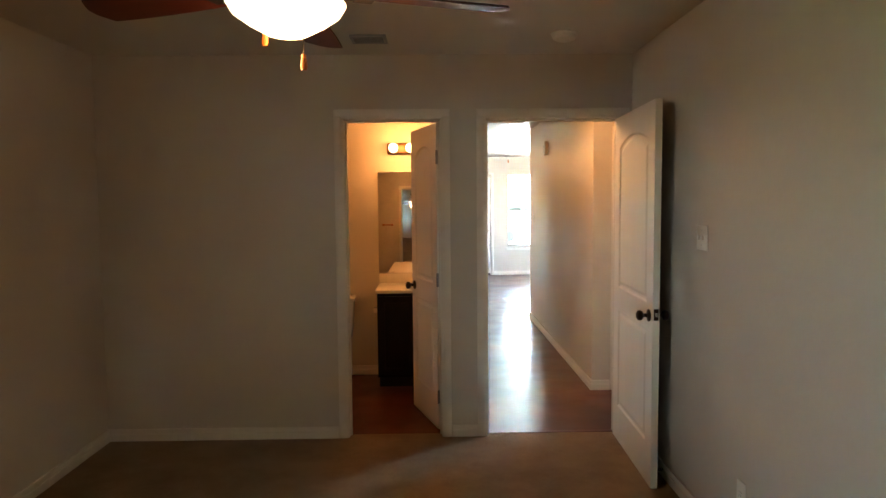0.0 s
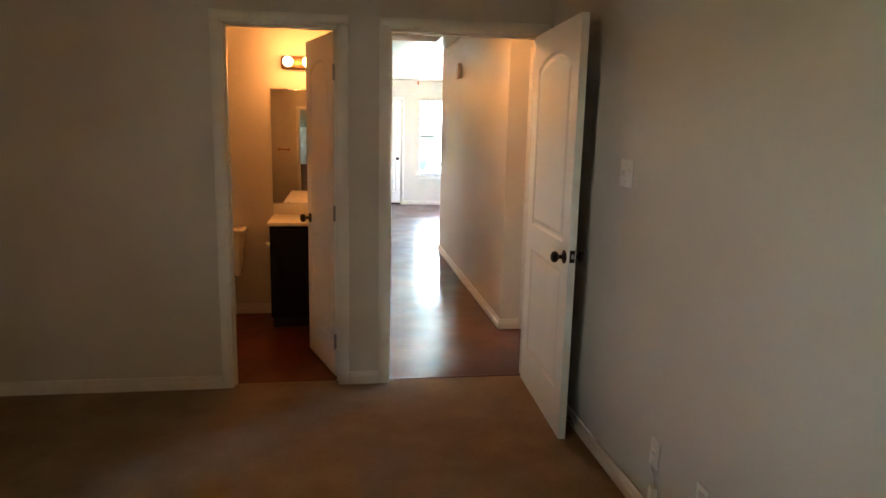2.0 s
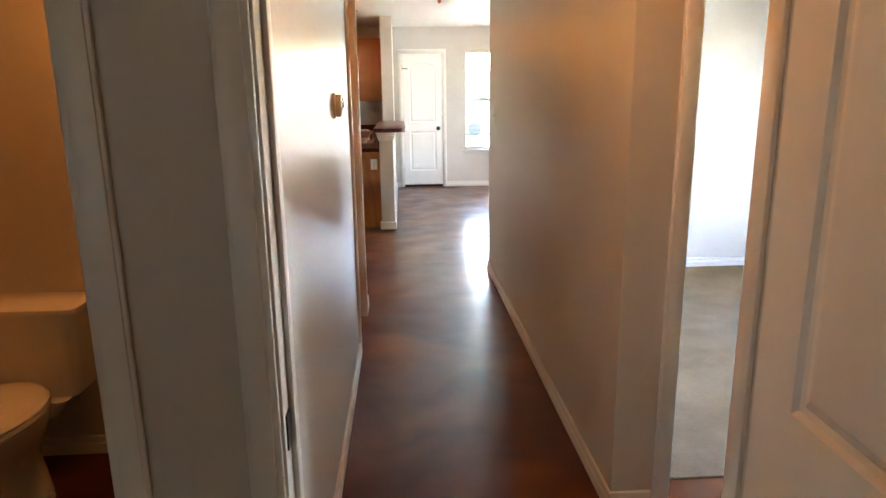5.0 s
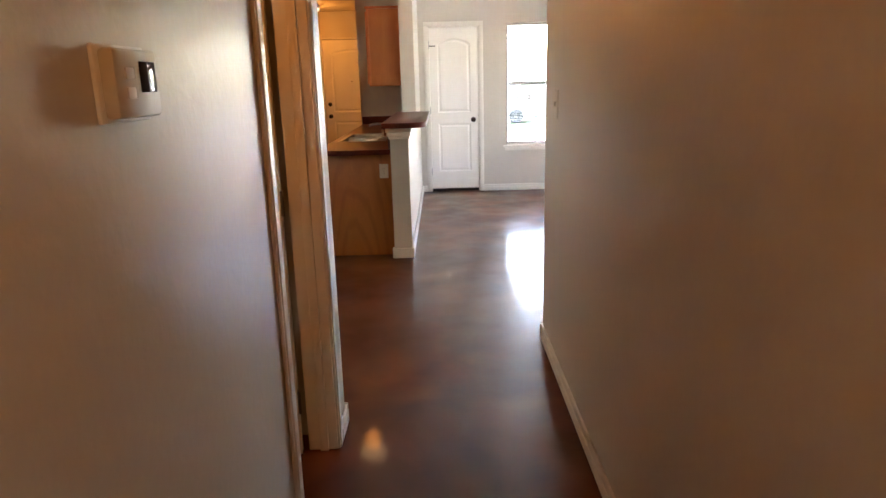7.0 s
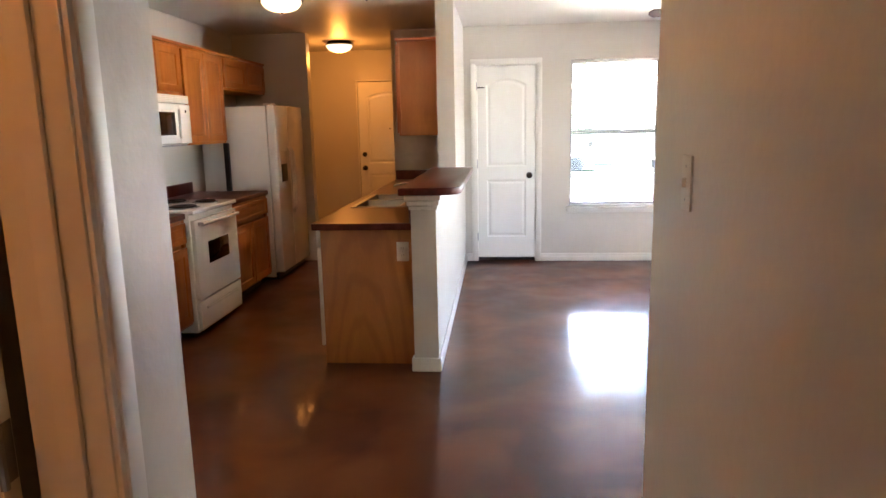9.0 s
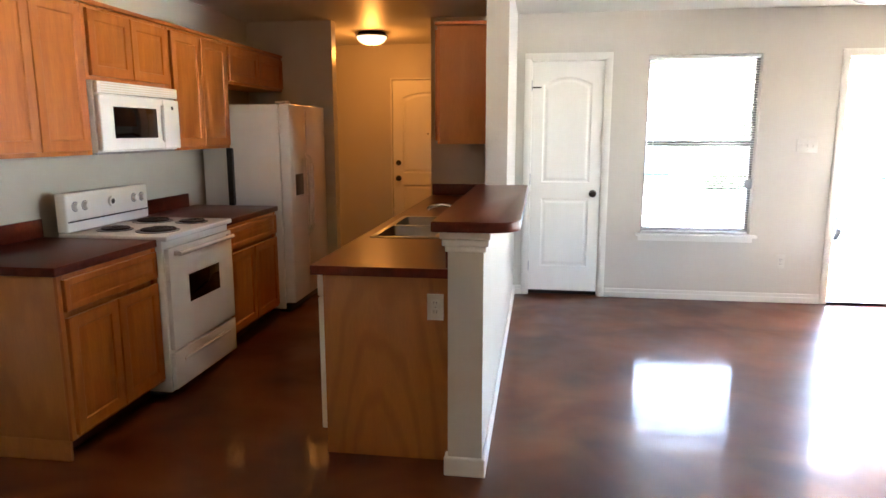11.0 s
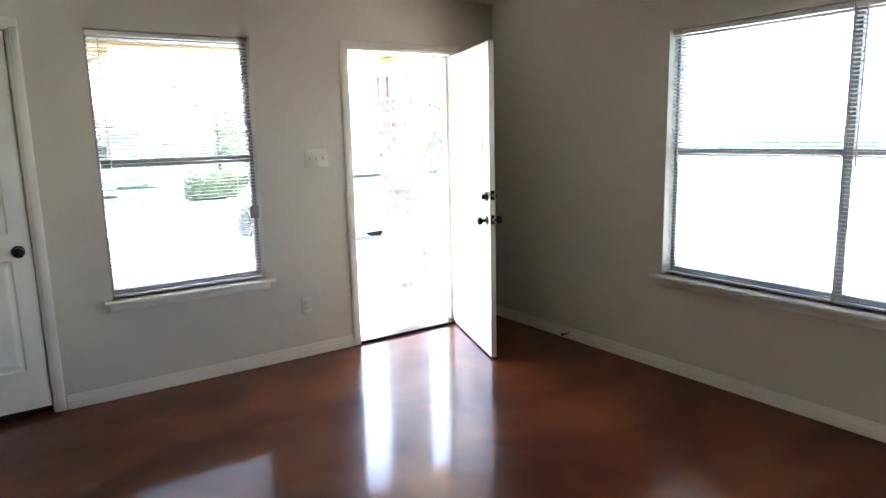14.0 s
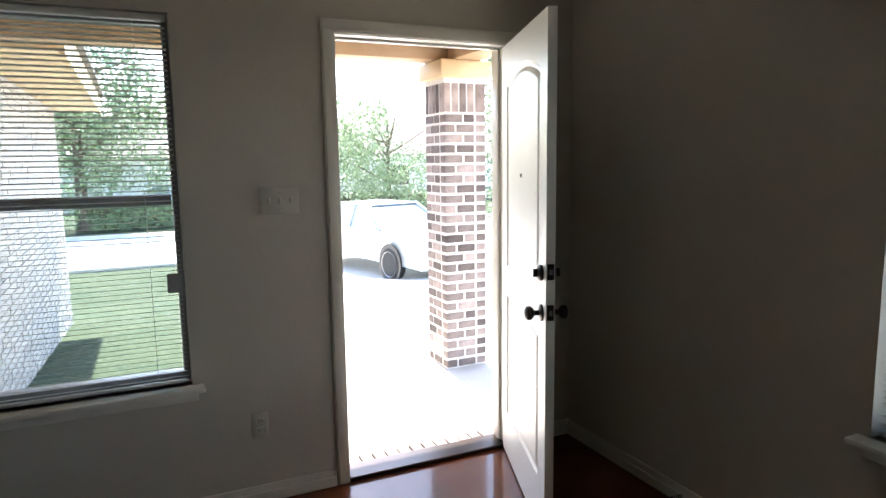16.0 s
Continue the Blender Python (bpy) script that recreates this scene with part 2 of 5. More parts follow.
# tan trim paint browned to carry the shade under the porch roof
M_SOFFIT_SHADE = mat("shaded_tan_soffit_paint", (0.36, 0.235, 0.13), (0.31, 0.20, 0.11), rough=0.6, bump=0.1, bscale=60)
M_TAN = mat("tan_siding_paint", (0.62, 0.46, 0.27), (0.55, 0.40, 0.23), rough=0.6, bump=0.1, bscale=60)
M_LEAF = mat("leaves", (0.22, 0.29, 0.15), (0.13, 0.18, 0.09), scale=3, rough=0.6, random=0.2)
M_BARK = mat("bark", (0.12, 0.085, 0.06), (0.07, 0.05, 0.035), scale=8, rough=0.95, bump=0.8, bscale=30, stretch=(1, 1, 0.3))
M_SHINGLE = mat("shingle", (0.16, 0.14, 0.12), (0.11, 0.10, 0.09), scale=6, rough=0.95, bump=0.6, bscale=60)
M_CARPAINT = mat("silver_car_paint", (0.50, 0.54, 0.55), (0.47, 0.51, 0.52), rough=0.25, metal=0.35, coat=0.8)
M_TYRE = mat("tyre_rubber", (0.02, 0.02, 0.02), rough=0.8)
M_RED_LENS = mat("lamp_lens", (0.35, 0.03, 0.02), rough=0.15)


# ---- building blocks ----
def box(bm, x0, y0, z0, x1, y1, z1, bevel=0.0, seg=2):
    vs = [bm.verts.new(p) for p in ((x0, y0, z0), (x1, y0, z0), (x1, y1, z0), (x0, y1, z0), (x0, y0, z1), (x1, y0, z1), (x1, y1, z1), (x0, y1, z1))]
    fs = [bm.faces.new([vs[i] for i in q]) for q in ((3, 2, 1, 0), (4, 5, 6, 7), (0, 1, 5, 4), (1, 2, 6, 5), (2, 3, 7, 6), (3, 0, 4, 7))]
    if bevel:
        edges = list({e for f in fs for e in f.edges})
        bmesh.ops.bevel(bm, geom=edges, offset=bevel, segments=seg, profile=0.5, affect="EDGES")
    return bm


def boxed(*a, **k):
    return box(bmesh.new(), *a, **k)


def lathe(bm, profile, seg=24, at=(0, 0, 0), axis="z", sx=1.0, sy=1.0):
    """A turned shape from (radius, height) pairs about an axis through a point."""
    rings = []
    for r, h in profile:
        ring = []
        for i in range(seg):
            a = 2 * math.pi * i / seg
            p = (r * math.cos(a) * sx, r * math.sin(a) * sy, h)
            p = {"z": p, "x": (p[2], p[0], p[1]), "y": (p[0], p[2], p[1])}[axis]
            ring.append(bm.verts.new((p[0] + at[0], p[1] + at[1], p[2] + at[2])))
        rings.append(ring)
    for a, b in zip(rings, rings[1:]):
        for i in range(seg):
            bm.faces.new((a[i], a[(i + 1) % seg], b[(i + 1) % seg], b[i]))
    for ring in (rings[0], rings[-1]):
        bm.faces.new(ring)
    bmesh.ops.remove_doubles(bm, verts=bm.verts, dist=0.00005)
    bmesh.ops.recalc_face_normals(bm, faces=bm.faces)
    return bm


def tube(bm, points, r=0.01, seg=8):
    """A round bar along points."""
    pts = [Vector(p) for p in points]
    rings = []
    for i, p in enumerate(pts):
        d = (pts[min(i + 1, len(pts) - 1)] - pts[max(i - 1, 0)]).normalized()
        side = d.cross(Vector((0, 0, 1)) if abs(d.z) < 0.9 else Vector((1, 0, 0))).normalized()
        up = side.cross(d)
        rings.append([bm.verts.new(p + r * (math.cos(2 * math.pi * k / seg) * side + math.sin(2 * math.pi * k / seg) * up)) for k in range(seg)])
    for a, b in zip(rings, rings[1:]):
        for k in range(seg):
            bm.faces.new((a[k], a[(k + 1) % seg], b[(k + 1) % seg], b[k]))
    bm.faces.new(rings[0]), bm.faces.new(rings[-1])
    bmesh.ops.recalc_face_normals(bm, faces=bm.faces)
    return bm


def link_mesh(name, bm, material, smooth=False):
    me = bpy.data.meshes.new(name)
    bm.to_mesh(me)
    bm.free()
    if smooth:
        me.polygons.foreach_set("use_smooth", [True] * len(me.polygons))
        me.set_sharp_from_angle(angle=radians(35))
    me.materials.append(material)
    return new(name, me)


def part(name, bm, material, parent, label="", smooth=True):
    """One mesh under a thing or a part; the bmesh is in the parent's own coordinates."""
    ob = link_mesh(name, bm, material, smooth)
    ob.parent = parent
    if label:
        tagged(ob, label)
    return ob


def thing(name, label, category, m=None, group="", kind=""):
    ob = new(name)
    ob.empty_display_size = 0.1
    ob.matrix_basis = m or Matrix.Identity(4)
    return tagged(ob, label, category, group, kind)


def structure(name, bm, material, label, category, smooth=False):
    return tagged(link_mesh(name, bm, material, smooth), label, category, kind="structure")


def wall(name, along, c0, c1, a0, a1, z0, z1, label, openings=(), material=None):
    """A wall of real thickness along x or y, with openings (a0, a1, z0, z1) cut through it."""
    bm = bmesh.new()

    def slab(p0, p1, q0, q1):
        if p1 - p0 < 1e-4 or q1 - q0 < 1e-4:
            return
        box(bm, *((p0, c0, q0, p1, c1, q1) if along == "x" else (c0, p0, q0, c1, p1, q1)))

    at = a0
    for o0, o1, q0, q1 in sorted(openings):
        slab(at, o0, z0, z1)
        slab(o0, o1, z0, q0)
        slab(o0, o1, q1, z1)
        at = o1
    slab(at, a1, z0, z1)
    return structure(name, bm, material or M_WALL, label, "wall")


H = 2.44
YB, YN, XE, XW = 4.205, 13.66, 4.335, -2.05   # bedroom end wall, front wall, east wall, kitchen wall
HL, HR, HE = 0.238, 1.228, 8.57                # hall's two walls and its end
KB = 13.72                                     # kitchen's end wall
WIN1 = (1.52, 2.425, 0.585, 2.085)
WIN2 = (10.10, 12.045, 0.605, 2.035)
BATH = (-0.592, 0.006)
D2 = (0.302, 1.14)
CLOSET = (0.555, 1.163)
FD = (3.09, 3.942)
RB = (1.42, 2.14)

PAINT = "cream painted drywall with knockdown texture"
wall("wall_bedroom_north", "x", YB, YB + 0.11, -2.26, 2.32, 0, H, PAINT, [(BATH[0] - 0.02, BATH[1] + 0.02, 0, 2.06), (D2[0] - 0.02, D2[1] + 0.02, 0, 2.06)])
wall("wall_bedroom_east", "y", 1.221, 1.341, -1.3, YB, 0, H, PAINT)
wall("wall_bedroom_west", "y", -2.26, -2.14, -1.3, YB, 0, H, PAINT, [(-0.9, 0.1, 0.6, 2.05)])
wall("wall_bedroom_south", "x", -1.42, -1.3, -2.26, 1.341, 0, H, PAINT)
wall("wall_bath_west", "y", -1.62, -1.50, YB + 0.11, 5.82, 0, H, PAINT)
wall("wall_bath_north", "x", 5.80, 5.92, -1.62, HL - 0.11, 0, H, PAINT)
wall("wall_hall_west", "y", HL - 0.11, HL, YB + 0.11, 7.68, 0, H, PAINT, [(6.80, 7.47, 0, 2.06)])
wall("wall_hall_closet", "y", -0.72, -0.62, 5.92, 7.57, 0, H, PAINT)
wall("wall_dining_south", "x", 7.57, 7.68, -2.17, HL - 0.11, 0, H, PAINT)
wall("wall_hall_east", "y", HR, HR + 0.11, 5.225, HE, 0, H, PAINT)
wall("wall_alcove_north", "x", 5.225, 5.335, HR + 0.11, XE, 0, H, PAINT, [(RB[0], RB[1], 0, 2.06)])
wall("wall_alcove_east", "y", 2.32, 2.43, YB, 5.225, 0, H, PAINT)
wall("wall_living_south", "x", HE - 0.11, HE, HR + 0.11, XE, 0, H, PAINT)
wall("wall_east", "y", XE, XE + 0.14, 5.225, YN + 0.14, 0, H, PAINT, [(WIN2[0], WIN2[1], WIN2[2], WIN2[3]), (6.0, 7.6, 0.6, 2.05)])
wall("wall_north", "x", YN, YN + 0.14, 0.42, XE, 0, H, PAINT, [(CLOSET[0] - 0.02, CLOSET[1] + 0.02, 0, 2.07), WIN1, (FD[0] - 0.02, FD[1] + 0.02, 0, 2.065)])
wall("wall_kitchen_west", "y", XW - 0.12, XW, 7.57, 15.55, 0, H, PAINT)
wall("wall_kitchen_north_left", "x", KB, KB + 0.12, XW, -1.245, 0, H, PAINT)
wall("wall_kitchen_north_right", "x", KB, KB + 0.12, -0.34, 0.275, 0, H, PAINT)
wall("wall_passage_east", "y", -0.12, 0.0, KB + 0.12, 15.43, 0, H, PAINT)
wall("wall_passage_north", "x", 15.43, 15.55, XW, 0.28, 0, H, PAINT)
wall("wall_kitchen_divider", "y", 0.275, 0.42, 12.19, 15.55, 0, H, PAINT)
wall("wall_closet_back", "x", 14.5, 14.6, 0.42, 1.38, 0, H, PAINT)

floor_bm = boxed(XW - 0.12, YB + 0.055, -0.12, XE + 0.14, YN + 0.14, 0.0)
box(floor_bm, XW - 0.12, YN + 0.14, -0.12, 1.38, 15.55, 0.0)
structure("floor", floor_bm, M_FLOOR, "glossy red-brown acid-stained concrete floor", "floor")
structure("floor_bedroom", boxed(-2.26, -1.42, -0.12, 1.341, YB + 0.055, 0.006), M_CARPET, "worn brown cut-pile carpet", "carpet")
structure("floor_room_two", boxed(HR + 0.11, 5.40, -0.119, XE, HE - 0.11, 0.008), M_CARPET, "beige cut-pile carpet", "carpet")
ceil_bm = boxed(-2.30, -1.42, H, XE + 0.14, YN + 0.14, H + 0.12)
box(ceil_bm, -2.30, YN + 0.14, H, 1.38, 15.55, H + 0.12)
structure("ceiling", ceil_bm, M_CEIL, "cream textured drywall ceiling", "ceiling")


# ---- trim: door frames, baseboards ----
def door_frame(name, along, f0, f1, a0, a1, top, label, casing=(True, True), stop=None, under=True):
    """Jambs, stops and stepped casings round an opening; f0, f1 are the wall's two faces, a0, a1, top the clear opening."""
    root = thing(name, label, "door frame", kind="structure")

    def put(bm, p0, p1, q0, q1, z0, z1, bev=0.003):
        box(bm, *((p0, q0, z0, p1, q1, z1) if along == "x" else (q0, p0, z0, q1, p1, z1)), bevel=bev)

    for k in (0, 1):
        bm = bmesh.new()
        put(bm, *((a0 - 0.019, a0) if k == 0 else (a1, a1 + 0.019)), f0 - 0.003, f1 + 0.003, 0.001, top)
        if stop is not None:
            put(bm, *((a0, a0 + 0.011) if k == 0 else (a1 - 0.011, a1)), stop - 0.017, stop + 0.017, 0.001, top - 0.012)
        part("jamb", bm, M_TRIM, root)
    bm = bmesh.new()
    put(bm, a0 - 0.019, a1 + 0.019, f0 - 0.003, f1 + 0.003, top + 0.001, top + 0.019)
    if stop is not None:
        put(bm, a0, a1, stop - 0.017, stop + 0.017, top - 0.011, top)
    part("head_jamb", bm, M_TRIM, root)
    for on, face, sign in ((casing[0], f0, -1), (casing[1], f1, 1)):
        if not on:
            continue
        for w0, w1, d in ((0.006, 0.064, 0.011), (0.018, 0.058, 0.0155)):
            q = sorted((face, face + sign * d))
            for k in (0, 1):
                bm = bmesh.new()
                lo, hi = (a0 - w1, a0 - w0) if k == 0 else (a1 + w0, a1 + w1)
                put(bm, lo, hi, q[0] + 0.0002 * sign, q[1], 0.002, top + w0, 0.0025)
                part("casing", bm, M_TRIM, root)
            bm = bmesh.new()
            put(bm, a0 - w1, a1 + w1, q[0] + 0.0002 * sign, q[1], top + w0 + 0.0005, top + w1, 0.0025)
            part("head_casing", bm, M_TRIM, root)
    return root


def baseboard(along, c, sign, a0, a1, h=0.083):
    """A stepped baseboard against the face at c, proud towards sign."""
    bm = bmesh.new()
    for d, top in ((0.012, h), (0.016, h * 0.62)):
        q = sorted((c + 0.0005 * sign, c + d * sign))
        box(bm, *((a0, q[0], 0.001, a1, q[1], top) if along == "x" else (q[0], a0, 0.001, q[1], a1, top)), bevel=0.004)
    return structure("baseboard", bm, M_TRIM, "cream painted wooden baseboard", "baseboard")


door_frame("door_frame_1", "x", YB, YB + 0.11, BATH[0], BATH[1], 2.04, "cream painted bathroom door frame", stop=YB + 0.055)
door_frame("door_frame_2", "x", YB, YB + 0.11, D2[0], D2[1], 2.04, "cream painted bedroom door frame", stop=YB + 0.06)
door_frame("door_frame_3", "y", HL - 0.11, HL, 6.82, 7.45, 2.04, "cream painted hall cupboard door frame", casing=(False, True), stop=HL - 0.05)
door_frame("door_frame_4", "x", 5.225, 5.335, RB[0] + 0.02, RB[1] - 0.02, 2.04, "cream painted second bedroom door frame")
door_frame("door_frame_5", "x", YN, YN + 0.14, CLOSET[0], CLOSET[1], 2.05, "white painted closet door frame", casing=(True, False))
door_frame("door_frame_6", "x", YN, YN + 0.14, FD[0], FD[1], 2.045, "white painted front door frame", casing=(True, False), stop=YN + 0.075)

for run in (("x", YB, -1, -2.14, BATH[0] - 0.066), ("x", YB, -1, BATH[1] + 0.066, D2[0] - 0.066), ("y", 1.221, -1, -1.3, YB), ("y", -2.14, 1, -1.3, YB),
            ("x", 5.80, -1, -1.5, HL - 0.11), ("y", -1.5, 1, YB + 0.11, 5.8), ("y", HL, 1, YB + 0.13, 6.752), ("y", HL, 1, 7.518, 7.68), ("x", 7.68, 1, XW, HL + 0.014),
            ("y", HR, -1, 5.21, HE), ("x", 5.225, -1, HR - 0.012, RB[0] - 0.05), ("x", HE, 1, HR - 0.014, XE), ("y", XE, -1, HE, YN),
            ("x", YN, -1, 0.42, CLOSET[0] - 0.066), ("x", YN, -1, CLOSET[1] + 0.066, FD[0] - 0.066), ("x", YN, -1, FD[1] + 0.066, XE), ("y", 0.42, 1, 10.37, YN),
            ("y", XW, 1, 7.68, 10.2), ("x", 15.43, -1, XW, -1.07), ("x", HE - 0.11, -1, HR + 0.11, XE)):
    baseboard(*run)


# ---- doors ----
def outline(x0, x1, z0, z1, rise, n=10):
    pts = [(x0, z0), (x1, z0)]
    for i in range(n + 1):
        u = i / n
        pts.append((x1 + (x0 - x1) * u, z1 - rise + rise * math.sin(math.pi * u) ** 0.8 if rise else z1))
    return pts


def moulded_leaf(w, h, th=0.035):
    """A two-panel moulded door leaf, arched above, hinge edge at x = 0."""
    bm = bmesh.new()
    m = 0.115 if w > 0.7 else 0.095
    panels = [(m, w - m, 0.97, h - 0.13, 0.06), (m, w - m, 0.22, 0.83, 0.0)]
    for side in (-1, 1):
        y = side * th / 2
        rim = [bm.verts.new((x, y, z)) for x, z in ((0, 0), (w, 0), (w, h), (0, h))]
        edges = [bm.edges.new((rim[i], rim[(i + 1) % 4])) for i in range(4)]
        for x0, x1, z0, z1, rise in panels:
            loops = []
            for inset, depth in ((0, 0), (0.010, 0.007), (0.022, 0.008), (0.040, 0.002), (0.046, 0.0015)):
                loops.append([bm.verts.new((x, y - side * depth, z)) for x, z in outline(x0 + inset, x1 - inset, z0 + inset, z1 - inset, rise)])
            k = len(loops[0])
            edges += [bm.edges.new((loops[0][i], loops[0][(i + 1) % k])) for i in range(k)]
            for a, b in zip(loops, loops[1:]):
                for i in range(k):
                    bm.faces.new((a[i], a[(i + 1) % k], b[(i + 1) % k], b[i]))
            bm.faces.new(loops[-1])
        bmesh.ops.triangle_fill(bm, edges=edges, use_beauty=True)
    bm.verts.ensure_lookup_table()
    for a, b in (((0, 0), (w, 0)), ((w, 0), (w, h)), ((w, h), (0, h)), ((0, h), (0, 0))):
        bm.faces.new([bm.verts.new((p[0], y, p[1])) for p, y in ((a, -th / 2), (b, -th / 2), (b, th / 2), (a, th / 2))])
    bmesh.ops.remove_doubles(bm, verts=bm.verts, dist=0.0001)
    bmesh.ops.recalc_face_normals(bm, faces=bm.faces)
    return bm


def door(name, label, hx, hy, angle, w, h=2.022, knob_z=0.92, bolt=None, gap=0.012, viewer=False, knob=True, pin=0.02):
    d = tagged(link_mesh(name, moulded_leaf(w, h), M_DOOR), label, "door", kind="structure")
    d.matrix_basis = pose(hx, hy, gap, 0, 0, angle)
    zs = ([(knob_z, True)] if knob else []) + ([(bolt, False)] if bolt else [])
    for z, is_knob in zs:
        for s in (-1, 1):
            bm = bmesh.new()
            if is_knob:
                lathe(bm, [(0.0, 0.017), (0.032, 0.0175), (0.033, 0.023), (0.024, 0.027), (0.011, 0.03), (0.010, 0.047), (0.020, 0.052), (0.0275, 0.062), (0.0265, 0.076), (0.015, 0.084), (0.0, 0.085)], 20, (0, 0, 0), "y")
            else:
                lathe(bm, [(0.0, 0.017), (0.030, 0.0175), (0.031, 0.028), (0.023, 0.034), (0.0, 0.035)], 20, (0, 0, 0), "y")
                box(bm, -0.004, 0.034, -0.016, 0.004, 0.052, 0.016, 0.002)
            for v in bm.verts:
                v.co.y *= s
                v.co += Vector((w - 0.062, 0, z - gap))
            bmesh.ops.recalc_face_normals(bm, faces=bm.faces)
            part("door_knob" if is_knob else "deadbolt", bm, M_BRONZE, d, "dark oiled-bronze round knob" if is_knob else "dark bronze deadbolt")
        part("latch_plate", boxed(w - 0.001, -0.0125, z - 0.03, w + 0.0025, 0.0125, z + 0.03, 0.001), M_BRONZE, d)
        part("latch", boxed(w + 0.002, -0.006, z - 0.010, w + 0.011, 0.006, z + 0.010, 0.002), M_STEEL, d)
    for z in (0.22, 1.0, 1.80):
        bm = tube(bmesh.new(), [(-0.006, pin, z - 0.045), (-0.006, pin, z + 0.045)], 0.006)
        box(bm, -0.0015, -0.014, z - 0.044, 0.0, 0.016, z + 0.044)
        part("hinge", bm, M_STEEL, d)
    if viewer:
        for s in (-1, 1):
            part("door_viewer", lathe(bmesh.new(), [(0, 0.017 * s), (0.009, 0.0175 * s), (0.008, 0.021 * s), (0, 0.0215 * s)], 12, (w / 2, 0, 1.42), "y"), M_BRONZE, d)
    return d


def heading(dx, dy):
    return math.degrees(math.atan2(dy, dx))


door("door_1", "cream two-panel arched bedroom door standing open against the wall", 1.134, YB - 0.006, heading(1.104 - 1.134, 3.36 - YB), 0.833)
door("door_2", "cream two-panel bathroom door opened inwards", BATH[1] - 0.004, YB + 0.118, 108.0, 0.585)
door("door_3", "cream two-panel hall cupboard door opened inwards", HL - 0.132, 7.424, -176.0, 0.612)
door("door_4", "closed white two-panel closet door beside the kitchen", CLOSET[0] + 0.003, YN + 0.022, 0.0, 0.602, h=2.0, gap=0.045, pin=-0.024)
door("door_5", "white two-panel arched front door standing open", FD[1] - 0.003, YN - 0.004, heading(3.63 - 3.939, 12.81 - YN), 0.895, bolt=1.075, viewer=True)
door("door_6", "closed cream two-panel back door at the end of the passage", -0.24, 15.40, 180.0, 0.82, bolt=1.10, viewer=True)
door_frame("door_frame_7", "x", 15.36, 15.43, -1.064, -0.236, 2.04, "cream painted back door frame", casing=(False, False))
tagged(link_mesh("threshold", boxed(FD[0], YN - 0.01, 0.001, FD[1], YN + 0.14, 0.022, 0.006), M_BRONZE), "dark metal threshold of the front door", "threshold", kind="structure")
# black box added to draw the dark of the gap under the door
tagged(link_mesh("closet_dark_gap", boxed(CLOSET[0], YN + 0.05, 0.001, CLOSET[1], YN + 0.12, 0.03, 0.004), M_BLACK), "black strip standing in for the shade below the closet door", "door sweep", kind="structure")
tagged(link_mesh("carpet_strip", boxed(D2[0], YB + 0.035, 0.0005, D2[1], YB + 0.075, 0.010, 0.004), M_BLADE), "thin dark strip where carpet meets concrete", "threshold", kind="structure")
tagged(link_mesh("strike_plate", boxed(D2[0] - 0.0005, YB + 0.01, 0.88, D2[0] + 0.003, YB + 0.042, 0.945, 0.001), M_BRONZE), "dark bronze strike plate on the jamb", "strike plate", kind="structure")
for z in (0.86, 1.0):
    tagged(link_mesh("strike_plate", boxed(FD[0] - 0.0005, YN + 0.015, z, FD[0] + 0.003, YN + 0.05, z + 0.06, 0.001), M_BRONZE), "dark bronze strike plate on the front jamb", "strike plate", kind="structure")


# ---- windows with mini blinds ----
def window(name, m, w, h, label, leaves=1):
    """A single-hung window in its wall; x across, y outwards, z up from the sill line; leaves side by side."""
    win = thing(name, label, "window", m, kind="structure")
    part("window_sill", boxed(-0.045, -0.065, -0.022, w + 0.045, 0.075, 0.0, 0.006), M_TRIM, win, "white painted sill")
    part("apron", boxed(-0.02, -0.016, -0.066, w + 0.02, -0.0005, -0.0225, 0.004), M_TRIM, win)
    lw = w / leaves
    for k in range(leaves):
        x0, x1 = k * lw, (k + 1) * lw
        bm = bmesh.new()
        for a in ((x0, 0.080, 0.0, x0 + 0.024, 0.14, h), (x1 - 0.024, 0.080, 0.0, x1, 0.14, h), (x0, 0.081, h - 0.035, x1, 0.139, h), (x0, 0.081, 0.0, x1, 0.139, 0.04)):
            box(bm, *a, bevel=0.003)
        part("window_frame", bm, M_ALU, win)
        mid = h * 0.515
        part("meeting_rail", boxed(x0 + 0.03, 0.078, mid - 0.022, x1 - 0.03, 0.118, mid + 0.022, 0.004), M_ALU, win)
        part("sash_latch", boxed((x0 + x1) / 2 - 0.02, 0.066, mid - 0.01, (x0 + x1) / 2 + 0.02, 0.079, mid + 0.012, 0.003), M_ALU, win)
        for z0, z1, y in ((0.04, mid - 0.02, 0.098), (mid + 0.02, h - 0.035, 0.122)):
            ob = part("pane", boxed(x0 + 0.033, y, z0, x1 - 0.033, y + 0.003, z1), M_GLASS, win)
            ob.visible_shadow = False
    return win


